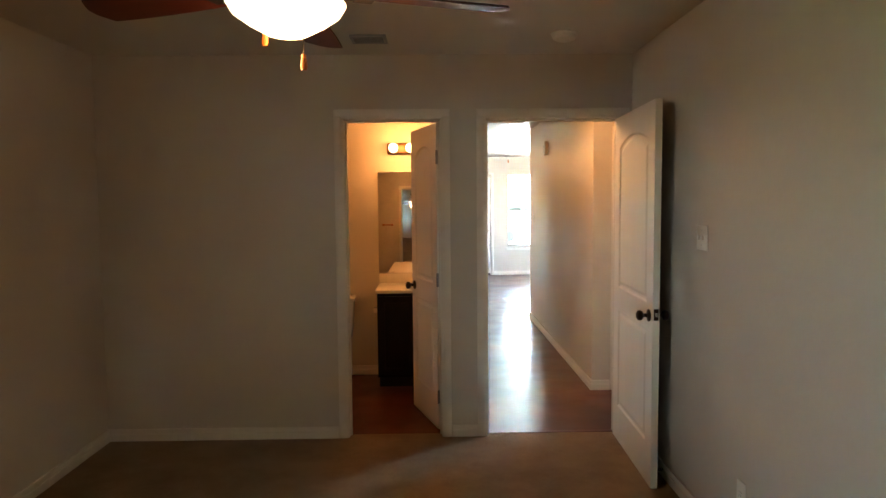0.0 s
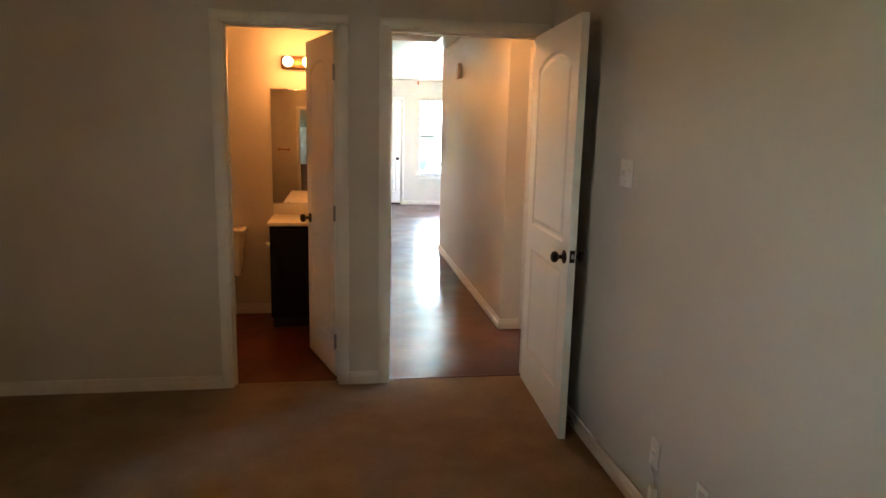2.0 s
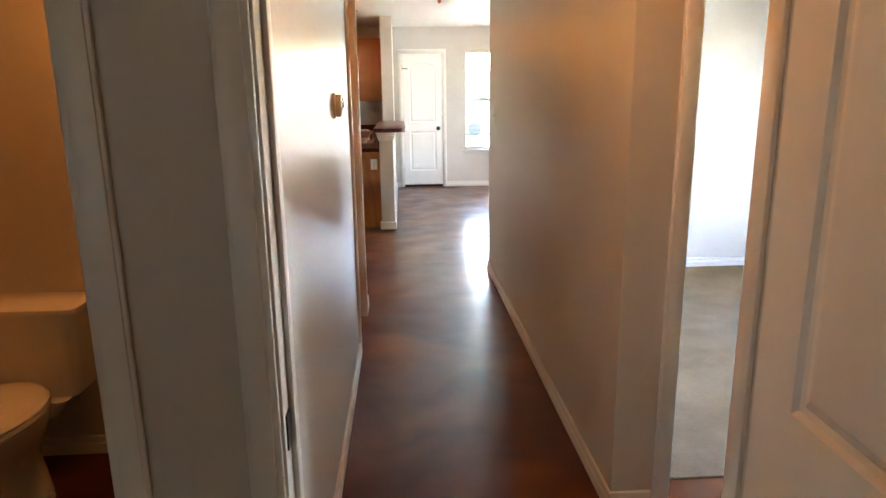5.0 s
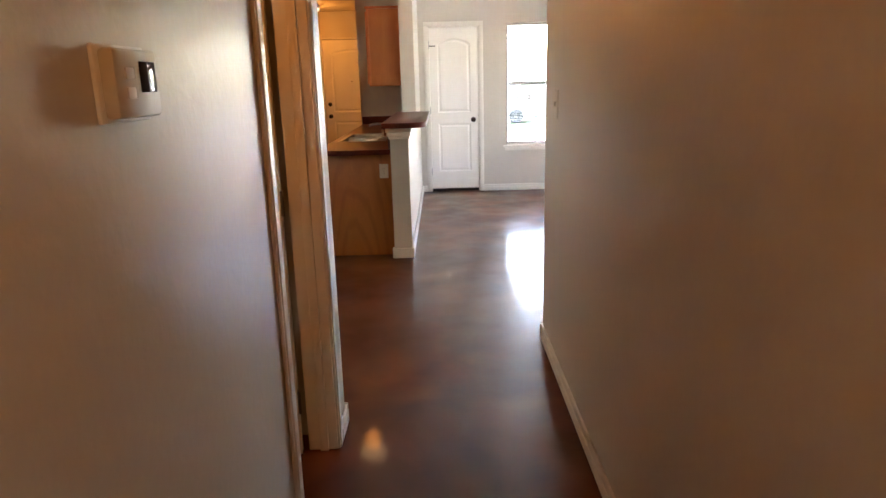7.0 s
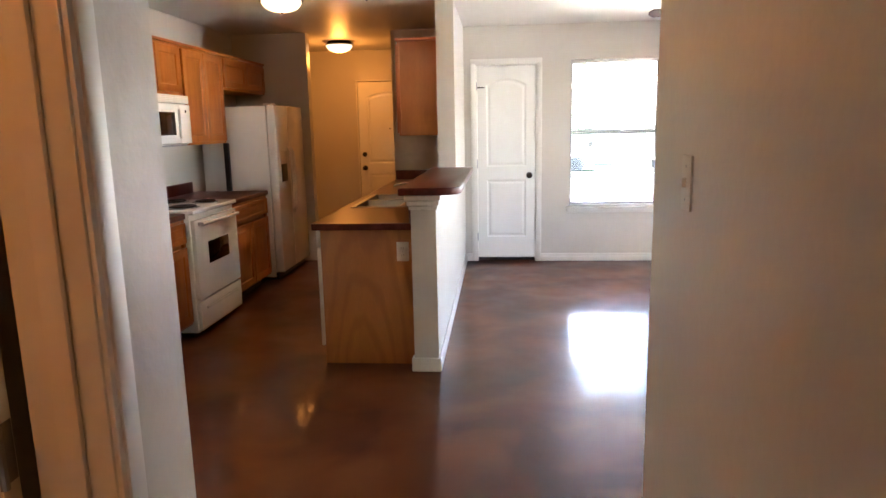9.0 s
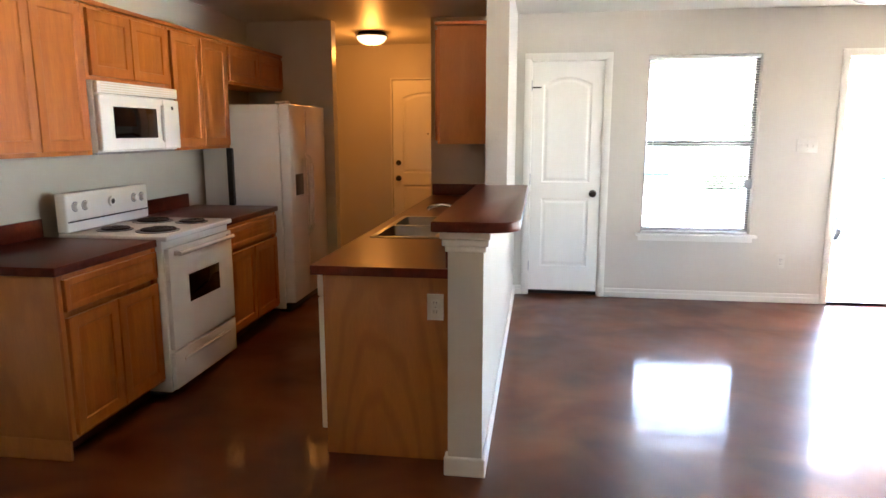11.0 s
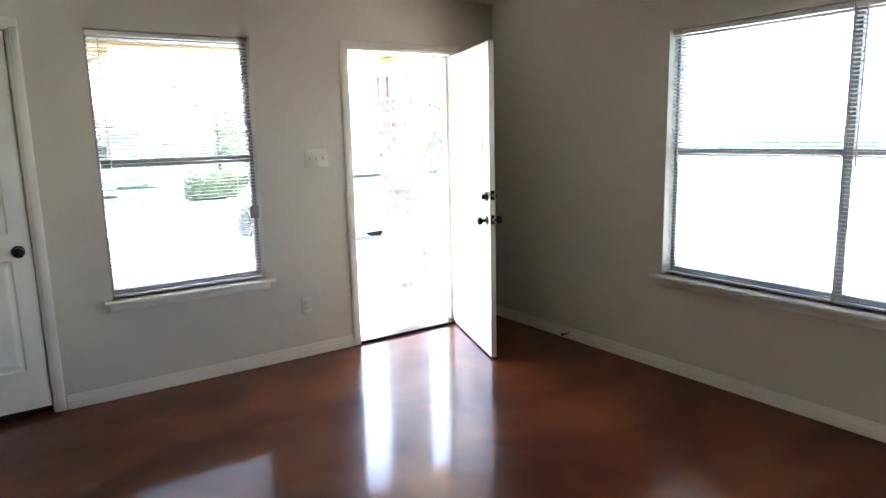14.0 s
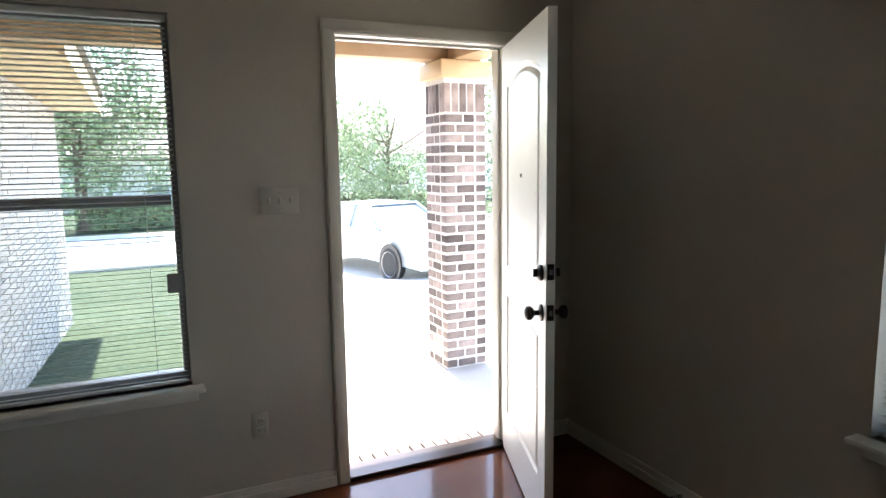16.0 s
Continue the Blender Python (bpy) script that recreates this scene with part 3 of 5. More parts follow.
def blind(m, w, h, tilt=15.0):
    """An open mini blind: head rail, thin tilted slats, cords and bottom rail."""
    b = thing("window_blind", "lowered white mini blind with open slats", "blind", m, group="window blinds")
    part("head_rail", boxed(0.0, 0.0, h - 0.028, w, 0.028, h - 0.002, 0.003), M_SLAT, b)
    part("bottom_rail", boxed(0.004, 0.004, 0.004, w - 0.004, 0.026, 0.018, 0.004), M_SLAT, b)
    bm = bmesh.new()
    for i in range(3):
        y0, y1 = 0.002 + i * 0.008, 0.002 + (i + 1) * 0.008
        z = [0.0, 0.0018, 0.0018, 0.0]
        box(bm, 0.004, y0, z[i], w - 0.004, y1, z[i] + 0.0012)
    me = bpy.data.meshes.new("slat")
    bm.to_mesh(me)
    bm.free()
    me.materials.append(M_SLAT)
    z = 0.032
    while z < h - 0.035:
        s = new("slat", me)
        s.parent = b
        s.matrix_basis = pose(0, 0, z, -tilt + random.uniform(-1.5, 1.5), 0, 0)
        z += 0.0205
    for x in (0.12, w - 0.12):
        part("ladder_cord", tube(bmesh.new(), [(x, 0.014, 0.01), (x, 0.014, h - 0.01)], 0.0012, 4), M_SLAT, b)
    part("tilt_wand", tube(bmesh.new(), [(0.06, -0.008, h - 0.02), (0.06, -0.010, h - 0.75)], 0.004, 6), M_PLASTIC, b)
    return b


w1, h1 = WIN1[1] - WIN1[0], WIN1[3] - WIN1[2]
window("window_1", pose(WIN1[0], YN, WIN1[2]), w1, h1, "single-hung front window in a drywall reveal")
blind(pose(WIN1[0] + 0.008, YN + 0.022, WIN1[2] + 0.002), w1 - 0.016, h1 - 0.004)
w2, h2 = WIN2[1] - WIN2[0], WIN2[3] - WIN2[2]
window("window_2", pose(XE, WIN2[1], WIN2[2], 0, 0, -90), w2, h2, "wide double single-hung window facing the side", leaves=2)
for k in range(2):
    blind(pose(XE + 0.022, WIN2[1] - 0.008 - k * w2 / 2, WIN2[2] + 0.002, 0, 0, -90), w2 / 2 - 0.014, h2 - 0.004)
tagged(link_mesh("cord_cleat", boxed(WIN1[1] - 0.07, YN + 0.005, 0.98, WIN1[1] - 0.012, YN + 0.018, 1.06, 0.004), M_ALU), "small grey tag hanging on the blind cord", "tag")
window("window_3", pose(-2.14, -0.9, 0.6, 0, 0, 90), 1.0, 1.45, "bedroom window behind the walker")
blind(pose(-2.162, -0.892, 0.602, 0, 0, 90), 0.984, 1.446, 38)
window("window_4", pose(XE, 7.6, 0.6, 0, 0, -90), 1.6, 1.45, "second bedroom window")


# ---- ceiling fixtures ----
def ceiling_fan(m, chains=True):
    fan = thing("ceiling_fan", "dark walnut five-blade ceiling fan with lit frosted glass bowl", "ceiling fan", m, group="ceiling fans")
    part("canopy", lathe(bmesh.new(), [(0.0, 0.0), (0.07, -0.001), (0.068, -0.03), (0.03, -0.05), (0.0, -0.051)], 24), M_BRONZE, fan)
    part("downrod", tube(bmesh.new(), [(0, 0, -0.04), (0, 0, -0.13)], 0.012), M_BRONZE, fan)
    part("motor_housing", lathe(bmesh.new(), [(0.0, -0.12), (0.06, -0.122), (0.12, -0.15), (0.135, -0.20), (0.125, -0.275), (0.08, -0.302), (0.0, -0.303)], 32), M_BRONZE, fan)
    part("light_collar", lathe(bmesh.new(), [(0.0, -0.302), (0.075, -0.303), (0.10, -0.318), (0.15, -0.328), (0.165, -0.338), (0.0, -0.339)], 32), M_BRONZE, fan)
    part("glass_bowl", lathe(bmesh.new(), [(0.0, -0.337), (0.168, -0.338), (0.172, -0.345), (0.155, -0.372), (0.115, -0.40), (0.06, -0.43), (0.02, -0.44), (0.0, -0.441)], 32), M_GLOW, fan, "lit frosted white glass bowl")
    bm = bmesh.new()
    n = 8
    rim = []
    for i in range(n + 1):
        u = i / n
        rim.append((0.18 + 0.49 * u, 0.048 + 0.024 * math.sin(u * 1.9)))
    tip = [(0.67 + 0.03 * math.cos(a), 0.0 + 0.05 * math.sin(a)) for a in (0.9, 0.3, -0.3, -0.9)]
    loop = rim + tip + [(x, -y) for x, y in reversed(rim)]
    lo = [bm.verts.new((x, y, -0.004 + 0.17 * y)) for x, y in loop]
    hi = [bm.verts.new((x, y, 0.003 + 0.17 * y)) for x, y in loop]
    bm.faces.new(lo[::-1]), bm.faces.new(hi)
    for i in range(len(loop)):
        j = (i + 1) % len(loop)
        bm.faces.new((lo[i], lo[j], hi[j], hi[i]))
    blade = link_mesh("blade", bm, M_BLADE)
    bracket = link_mesh("bracket", box(boxed(0.10, -0.018, -0.012, 0.26, 0.018, -0.004, 0.002), 0.2, -0.035, -0.012, 0.26, 0.035, -0.0045, 0.002), M_BRONZE)
    for k in range(5):
        for src in (blade, bracket):
            ob = src if k == 0 else new(src.name, src.data)
            ob.parent = fan
            ob.matrix_basis = pose(0, 0, -0.30, 0, 0, 18 + 72 * k)
    for x, y, z in ((0.05, -0.02, -0.49), (-0.07, 0.02, -0.41)) if chains else ():
        part("pull_chain", tube(bmesh.new(), [(x, y, -0.29), (x, y, z)], 0.0015, 5), M_BRONZE, fan)
        part("chain_fob", lathe(bmesh.new(), [(0.0, z + 0.002), (0.006, z), (0.0105, z - 0.035), (0.008, z - 0.045), (0.0, z - 0.046)], 10, (x, y, 0)), M_OAK, fan)
    return fan


fan = ceiling_fan(pose(-0.46, 1.98, H))
ceiling_fan(pose(2.45, 11.13, H, 0, 0, 8), False)


def dome_light(m):
    d = thing("ceiling_light", "lit flush dome light with brown rim", "ceiling light", m, group="dome lights")
    part("base_pan", lathe(bmesh.new(), [(0.0, 0.0), (0.135, -0.001), (0.14, -0.02), (0.165, -0.032), (0.165, -0.042), (0.0, -0.043)], 32), M_BRONZE, d, "brown metal rim")
    part("glass_dome", lathe(bmesh.new(), [(0.0, -0.042), (0.15, -0.043), (0.148, -0.06), (0.125, -0.09), (0.08, -0.112), (0.03, -0.122), (0.0, -0.123)], 32), M_GLOW, d, "lit alabaster glass dome")
    part("finial", lathe(bmesh.new(), [(0.0, -0.122), (0.009, -0.124), (0.007, -0.135), (0.0, -0.138)], 10), M_BRONZE, d)
    return d


d0 = dome_light(pose(-1.07, 14.5, H))
copy_thing(d0, pose(-0.85, 11.75, H))
copy_thing(d0, pose(-0.12, 11.35, H))
copy_thing(d0, pose(0.73, 4.86, H))
copy_thing(d0, pose(-0.25, 6.55, H))

pend = thing("pendant_light", "hanging dining light with flared frosted bell shade", "pendant light", pose(-0.93, 8.95, H))
part("canopy", lathe(bmesh.new(), [(0.0, 0.0), (0.06, -0.001), (0.055, -0.02), (0.0, -0.028)], 24), M_BRONZE, pend)
part("stem", tube(bmesh.new(), [(0, 0, -0.02), (0, 0, -0.42)], 0.008), M_BRONZE, pend)
part("socket_cap", lathe(bmesh.new(), [(0.0, -0.40), (0.03, -0.405), (0.045, -0.44), (0.05, -0.47), (0.0, -0.471)], 20), M_BRONZE, pend)
part("bell_shade", lathe(bmesh.new(), [(0.045, -0.46), (0.075, -0.50), (0.105, -0.56), (0.135, -0.61), (0.18, -0.645), (0.225, -0.662), (0.222, -0.668), (0.175, -0.652), (0.128, -0.617), (0.098, -0.565), (0.07, -0.505), (0.042, -0.466)], 32), M_GLOW, pend, "lit frosted glass bell shade")

sm = thing("smoke_detector", "round white plastic smoke detector on the ceiling", "smoke detector", pose(0.69, 3.70, H))
part("base", lathe(bmesh.new(), [(0.0, 0.0), (0.072, -0.0005), (0.072, -0.012), (0.0, -0.013)], 28), M_PLASTIC, sm)
part("cover", lathe(bmesh.new(), [(0.0, -0.012), (0.066, -0.013), (0.06, -0.032), (0.035, -0.042), (0.0, -0.043)], 28), M_PLASTIC, sm)


def grille(name, label, m, w, d, n, frame_w, material):
    g = thing(name, label, "air vent", m)
    bm = bmesh.new()
    for a in ((0, 0, w, frame_w), (0, d - frame_w, w, d), (0, frame_w, frame_w, d - frame_w), (w - frame_w, frame_w, w, d - frame_w)):
        box(bm, a[0], a[1], -0.012, a[2], a[3], -0.0005, 0.003)
    part("frame", bm, material, g)
    part("backing", boxed(frame_w, frame_w, -0.004, w - frame_w, d - frame_w, -0.001), M_BLACK, g)
    me = boxed(frame_w, -0.006, -0.0012, w - frame_w, 0.006, 0.0012, 0.0005)
    first = part("slat", me, material, g)
    for k in range(n):
        y = frame_w + (k + 0.5) * (d - 2 * frame_w) / n
        ob = first if k == 0 else new("slat", first.data)
        ob.parent = g
        ob.matrix_basis = pose(0, y, -0.008, 38, 0, 0)
    return g


grille("ceiling_vent", "small grey louvred ceiling register", pose(-0.49, 3.70, H), 0.20, 0.18, 7, 0.02, M_ALU)
grille("return_vent", "white louvred return air grille in the hall ceiling", pose(0.40, 7.15, H), 0.66, 0.62, 26, 0.035, M_PLASTIC)

hatch = thing("attic_hatch", "white attic stair hatch with pull cord in the hall ceiling", "attic hatch", pose(0.36, 5.35, H))
part("panel", boxed(0.06, 0.06, -0.010, 0.66, 1.54, -0.001, 0.002), mat("hatch_paint", (0.80, 0.78, 0.72), rough=0.15), hatch, "glossy white hatch panel")
for a in ((0, 0, 0.72, 0.058), (0, 1.542, 0.72, 1.60), (0, 0.06, 0.058, 1.54), (0.662, 0.06, 0.72, 1.54)):
    part("frame_board", boxed(a[0], a[1], -0.020, a[2], a[3], -0.0005, 0.004), M_TRIM, hatch)
part("pull_cord", tube(bmesh.new(), [(0.36, 1.27, -0.010), (0.362, 1.268, -0.25), (0.358, 1.27, -0.50)], 0.003, 6), M_SLAT, hatch)
part("cord_end", lathe(bmesh.new(), [(0.0, -0.50), (0.006, -0.502), (0.009, -0.53), (0.0, -0.536)], 10, (0.358, 1.27, 0)), M_OAK, hatch)


# ---- wall plates and small wall things ----
def plate(name, label, category, m, w=0.072, h=0.116, toggles=0, sockets=0, material=None):
    """x across, y out of the wall, z up; centred."""
    p = thing(name, label, category, m)
    material = material or M_PLASTIC
    part("plate", boxed(-w / 2, 0.0005, -h / 2, w / 2, 0.006, h / 2, 0.002), material, p)
    for k in range(toggles):
        x = (k - (toggles - 1) / 2) * 0.046
        part("toggle", boxed(x - 0.005, 0.006, -0.010, x + 0.005, 0.016, 0.012, 0.002), material, p)
    for k in range(sockets):
        z = (k - (sockets - 1) / 2) * 0.04
        s = part("socket", boxed(-0.017, 0.006, z - 0.014, 0.017, 0.0085, z + 0.014, 0.004), material, p)
        for x in (-0.006, 0.006):
            part("slot", boxed(x - 0.001, 0.0084, z - 0.005, x + 0.001, 0.0089, z + 0.006), M_BLACK, s)
    for z in (-h * 0.3, h * 0.3) if not sockets else (0.0,):
        part("screw", lathe(bmesh.new(), [(0, 0.006), (0.003, 0.0062), (0.0025, 0.007), (0, 0.0072)], 8, (0, 0, z), "y"), M_STEEL, p)
    return p


RIGHT, LEFT, SOUTH = 90, -90, 180   # plate turned to face -x, +x, -y
plate("light_switch", "white double light switch plate on the bedroom wall", "light switch", pose(1.221, 3.08, 1.345, 0, 0, RIGHT), w=0.116, toggles=2)
plate("wall_outlet", "white duplex outlet low on the bedroom wall", "outlet", pose(1.221, 2.30, 0.305, 0, 0, RIGHT), sockets=2)
plate("phone_jack", "white wall jack with a dangling white tag", "wall jack", pose(1.221, 2.64, 0.305, 0, 0, RIGHT), sockets=1)
plate("light_switch", "white rocker light switch at the end of the hall", "light switch", pose(HR, 8.23, 1.30, 0, 0, RIGHT), w=0.075, h=0.13, toggles=1, material=M_ALMOND)
plate("light_switch", "white triple light switch beside the front door", "light switch", pose(2.82, YN, 1.34, 0, 0, SOUTH), w=0.165, toggles=3, material=M_ALMOND)
plate("wall_outlet", "white duplex outlet below the front switches", "outlet", pose(2.69, YN, 0.36, 0, 0, SOUTH), sockets=2, material=M_ALMOND)
plate("wall_outlet", "white duplex outlet on the wooden end of the counter", "outlet", pose(0.205, 10.488, 0.71, 0, 0, SOUTH), sockets=2)
tag = thing("adapter", "small white plug adapter hanging by its cord", "adapter", pose(1.20, 2.60, 0.10))
part("body", boxed(-0.012, -0.018, 0.0, 0.012, 0.018, 0.09, 0.004), M_PLASTIC, tag)
part("cord", tube(bmesh.new(), [(0, 0, 0.085), (0.002, 0.012, 0.13), (0.0, 0.035, 0.15), (0.012, 0.04, 0.19)], 0.003, 6), M_PLASTIC, tag)

th = thing("thermostat", "cream wall thermostat with a grey display", "thermostat", pose(HL, 6.04, 1.43, 0, 0, LEFT))
part("back_plate", boxed(-0.075, 0.0005, -0.052, 0.075, 0.008, 0.052, 0.003), M_PLASTIC, th)
part("housing", boxed(-0.068, 0.008, -0.046, 0.068, 0.030, 0.046, 0.006), M_ALMOND, th)
part("display", boxed(-0.052, 0.030, -0.012, -0.002, 0.0312, 0.030, 0.001), M_BLACK_GLASS, th)
for k in range(2):
    part("button", boxed(0.018, 0.030, -0.02 + 0.026 * k, 0.044, 0.0335, -0.004 + 0.026 * k, 0.003), M_PLASTIC, th)
ch = thing("door_chime", "beige plastic door chime box high on the hall wall", "door chime", pose(HR, 7.30, 2.10, 0, 0, RIGHT))
part("housing", boxed(-0.065, 0.0005, -0.075, 0.065, 0.042, 0.075, 0.010), M_BEIGE, ch)
for k in range(5):
    part("sound_slot", boxed(-0.045, 0.0415, -0.05 + 0.018 * k, 0.045, 0.0425, -0.044 + 0.018 * k), M_BLACK, ch)
ds = thing("door_stop", "dark spring door stop on the baseboard", "door stop", pose(XE - 0.016, 12.80, 0.05, 0, 0, RIGHT))
part("spring", tube(bmesh.new(), [(0.007 * math.cos(i), 0.002 + 0.0018 * i, 0.007 * math.sin(i)) for i in range(34)], 0.0018, 5), M_BRONZE, ds)
part("rubber_tip", lathe(bmesh.new(), [(0, 0.062), (0.010, 0.063), (0.009, 0.078), (0, 0.08)], 12, (0, 0, 0), "y"), M_BLACK, ds)
ds2 = copy_thing(ds, pose(1.209, 3.52, 0.05, 0, 0, RIGHT))
hook = thing("over_door_hook", "small dark latch on the closet door", "latch", pose(CLOSET[0] + 0.03, YN + 0.004, 1.83, 0, 0, SOUTH))
part("plate", boxed(-0.05, 0.0, -0.006, 0.03, 0.004, 0.006, 0.001), M_BRONZE, hook)


# ---- kitchen ----
CT = 0.89      # counter height


def panel_front(w, h, th=0.019, rail=0.055, recess=0.007):
    """A frame-and-panel front in one skin; x across, front towards -y, z up, from the lower corner."""
    bm = bmesh.new()
    rings = []
    for inset, y in ((0.0, th), (0.0, 0.003), (0.003, 0.0), (rail - 0.004, 0.0), (rail, 0.002), (rail + 0.003, recess), (rail + 0.010, recess), (rail + 0.026, recess - 0.004), (rail + 0.030, recess - 0.0045)):
        rings.append([bm.verts.new(p) for p in ((inset, y, inset), (w - inset, y, inset), (w - inset, y, h - inset), (inset, y, h - inset))])
    for a, b in zip(rings, rings[1:]):
        for i in range(4):
            bm.faces.new((a[i], a[(i + 1) % 4], b[(i + 1) % 4], b[i]))
    bm.faces.new(rings[0]), bm.faces.new(rings[-1])
    bmesh.ops.recalc_face_normals(bm, faces=bm.faces)
    return bm


def cabinet(name, label, m, w, d, h, doors=2, drawer=0.0, toe=0.0):
    """A box with a face frame; origin at the lower front corner, x across, y into the wall, z up."""
    c = thing(name, label, "cabinet", m, group="kitchen cabinets")
    part("body", boxed(0, 0.002, toe, w, d, h, 0.002), M_OAK_END, c)
    if toe:
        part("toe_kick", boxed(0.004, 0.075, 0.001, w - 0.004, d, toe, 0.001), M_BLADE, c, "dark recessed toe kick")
        part("end_foot", boxed(0, 0.0025, 0.001, 0.018, d - 0.001, toe, 0.001), M_OAK_END, c)
    bm = bmesh.new()
    for a in ((0, toe, 0.038, h), (w - 0.038, toe, w, h), (0.038, toe, w - 0.038, toe + 0.038), (0.038, h - 0.038, w - 0.038, h)):
        box(bm, a[0], -0.016, a[1], a[2], 0.0018, a[3], 0.002)
    part("face_frame", bm, M_OAK, c)
    z0, z1 = toe + 0.022, h - 0.022
    if drawer:
        dr = part("drawer_front", panel_front(w - 0.044, drawer, rail=0.03, recess=0.005), M_OAK, c)
        dr.matrix_basis = pose(0.022, -0.036, z1 - drawer)
        z1 -= drawer + 0.03
    step = (w - 0.044) / doors
    for k in range(doors):
        df = part("cabinet_door", panel_front(step - 0.006, z1 - z0), M_OAK, c)
        df.matrix_basis = pose(0.022 + k * step + 0.003, -0.036, z0)
    return c


XF = XW + 0.65           # face of the left base cabinets
S0, S1 = 10.975, 11.735   # range
W0, W1 = 11.005, 11.795   # microwave
cabinet("base_cabinet", "honey maple base cabinet with a wide drawer", pose(XF, 10.235, 0, 0, 0, 90), S0 - 10.237, 0.645, CT - 0.04, doors=2, drawer=0.14, toe=0.10)
cabinet("base_cabinet", "honey maple base cabinet between range and refrigerator", pose(XF, S1 + 0.004, 0, 0, 0, 90), 0.86, 0.645, CT - 0.04, doors=2, drawer=0.14, toe=0.10)


def counter(name, label, x0, y0, x1, y1, z=CT, splash=None, hole=None):
    t = thing(name, label, "countertop", pose(x0, y0, z - 0.04))
    w, d = x1 - x0, y1 - y0
    bm = bmesh.new()
    if hole:
        a0, b0, a1, b1 = hole[0] - x0, hole[1] - y0, hole[2] - x0, hole[3] - y0
        for q in ((0, 0, w, b0), (0, b1, w, d), (0, b0, a0, b1), (a1, b0, w, b1)):
            box(bm, q[0], q[1], 0, q[2], q[3], 0.04)
        bmesh.ops.remove_doubles(bm, verts=bm.verts, dist=0.0001)
    else:
        box(bm, 0, 0, 0, w, d, 0.04, 0.006, 3)
    part("slab", bm, M_TOP, t)
    for q in splash or ():
        part("backsplash", boxed(q[0] - x0, q[1] - y0, 0.0405, q[2] - x0, q[3] - y0, 0.14, 0.004), M_TOP, t)
    return t


counter("countertop", "dark red-brown laminate countertop with backsplash", XW + 0.001, 10.21, XF + 0.03, S0 - 0.004, splash=[(XW + 0.001, 10.212, XW + 0.02, S0 - 0.006)])
counter("countertop", "dark red-brown laminate countertop beside the range", XW + 0.001, S1 + 0.004, XF + 0.03, 12.63, splash=[(XW + 0.001, S1 + 0.006, XW + 0.02, 12.50)])
for y0, y1, z0, z1, txt in ((10.24, W0, 1.335, 2.11, "tall honey maple wall cabinet"), (W0, W1, 1.725, 2.11, "short honey maple wall cabinet above the microwave"),
                            (W1, 12.60, 1.335, 2.11, "tall honey maple wall cabinet beside the refrigerator"), (12.60, 13.70, 1.815, 2.11, "short honey maple wall cabinet above the refrigerator")):
    cabinet("wall_cabinet", txt, pose(XW + 0.315, y0 + 0.001, z0, 0, 0, 90), y1 - y0 - 0.002, 0.312, z1 - z0)
tagged(link_mesh("crown_strip", boxed(XW + 0.001, 10.235, 2.111, XW + 0.345, 13.70, 2.135, 0.004), M_OAK), "honey maple cornice strip on the wall cabinets", "cornice")
cab_r = cabinet("wall_cabinet", "honey maple wall cabinet on the divider wall", pose(-0.045, 13.70, 1.372, 0, 0, -90), 1.42, 0.318, 0.775, doors=3)
tagged(link_mesh("crown_strip", boxed(-0.075, 12.265, 2.149, 0.272, 13.70, 2.172, 0.004), M_OAK), "honey maple cornice strip on the divider cabinet", "cornice")
tagged(link_mesh("cord_cover", boxed(XW + 0.30, 12.585, CT + 0.001, XW + 0.345, 12.625, 1.334, 0.006), M_BLACK), "dark upright strip between counter and wall cabinet", "filler strip")

# electric range
rg = thing("range", "white freestanding electric range with four coil burners", "range", pose(XF + 0.050, S0, 0, 0, 0, 90))
RW = S1 - S0 - 0.004
part("body", boxed(0.002, 0.0, 0.03, RW, 0.60, CT - 0.012, 0.004), M_WHITE_ENAMEL, rg)
part("plinth", boxed(0.02, 0.05, 0.001, RW - 0.02, 0.58, 0.03), M_BLACK, rg)
ck = part("cooktop", boxed(-0.002, -0.035, CT - 0.012, RW + 0.004, 0.60, CT + 0.018, 0.008, 3), M_WHITE_ENAMEL, rg)
for bx, by, r in ((0.19, 0.13, 0.10), (0.56, 0.13, 0.078), (0.19, 0.39, 0.078), (0.56, 0.39, 0.10)):
    part("drip_pan", lathe(bmesh.new(), [(r * 0.5, CT + 0.010), (r * 0.9, CT + 0.0185), (r + 0.018, CT + 0.0215), (r + 0.018, CT + 0.0185), (r * 0.5, CT + 0.006)], 28, (bx, by, 0)), M_PAN, ck)
    turns = [((0.02 + (r - 0.02) * i / 72) * math.cos(i * 0.36), (0.02 + (r - 0.02) * i / 72) * math.sin(i * 0.36)) for i in range(73)]
    part("coil", tube(bmesh.new(), [(bx + x, by + y, CT + 0.027) for x, y in turns], 0.006, 6), M_COIL, ck, "black spiral burner coil")
bg = part("backguard", boxed(0.0, 0.535, CT + 0.02, RW, 0.605, CT + 0.235, 0.012, 3), M_WHITE_ENAMEL, rg)
part("trim_line", boxed(0.006, 0.532, CT + 0.075, RW - 0.006, 0.536, CT + 0.083), M_BLACK, bg)
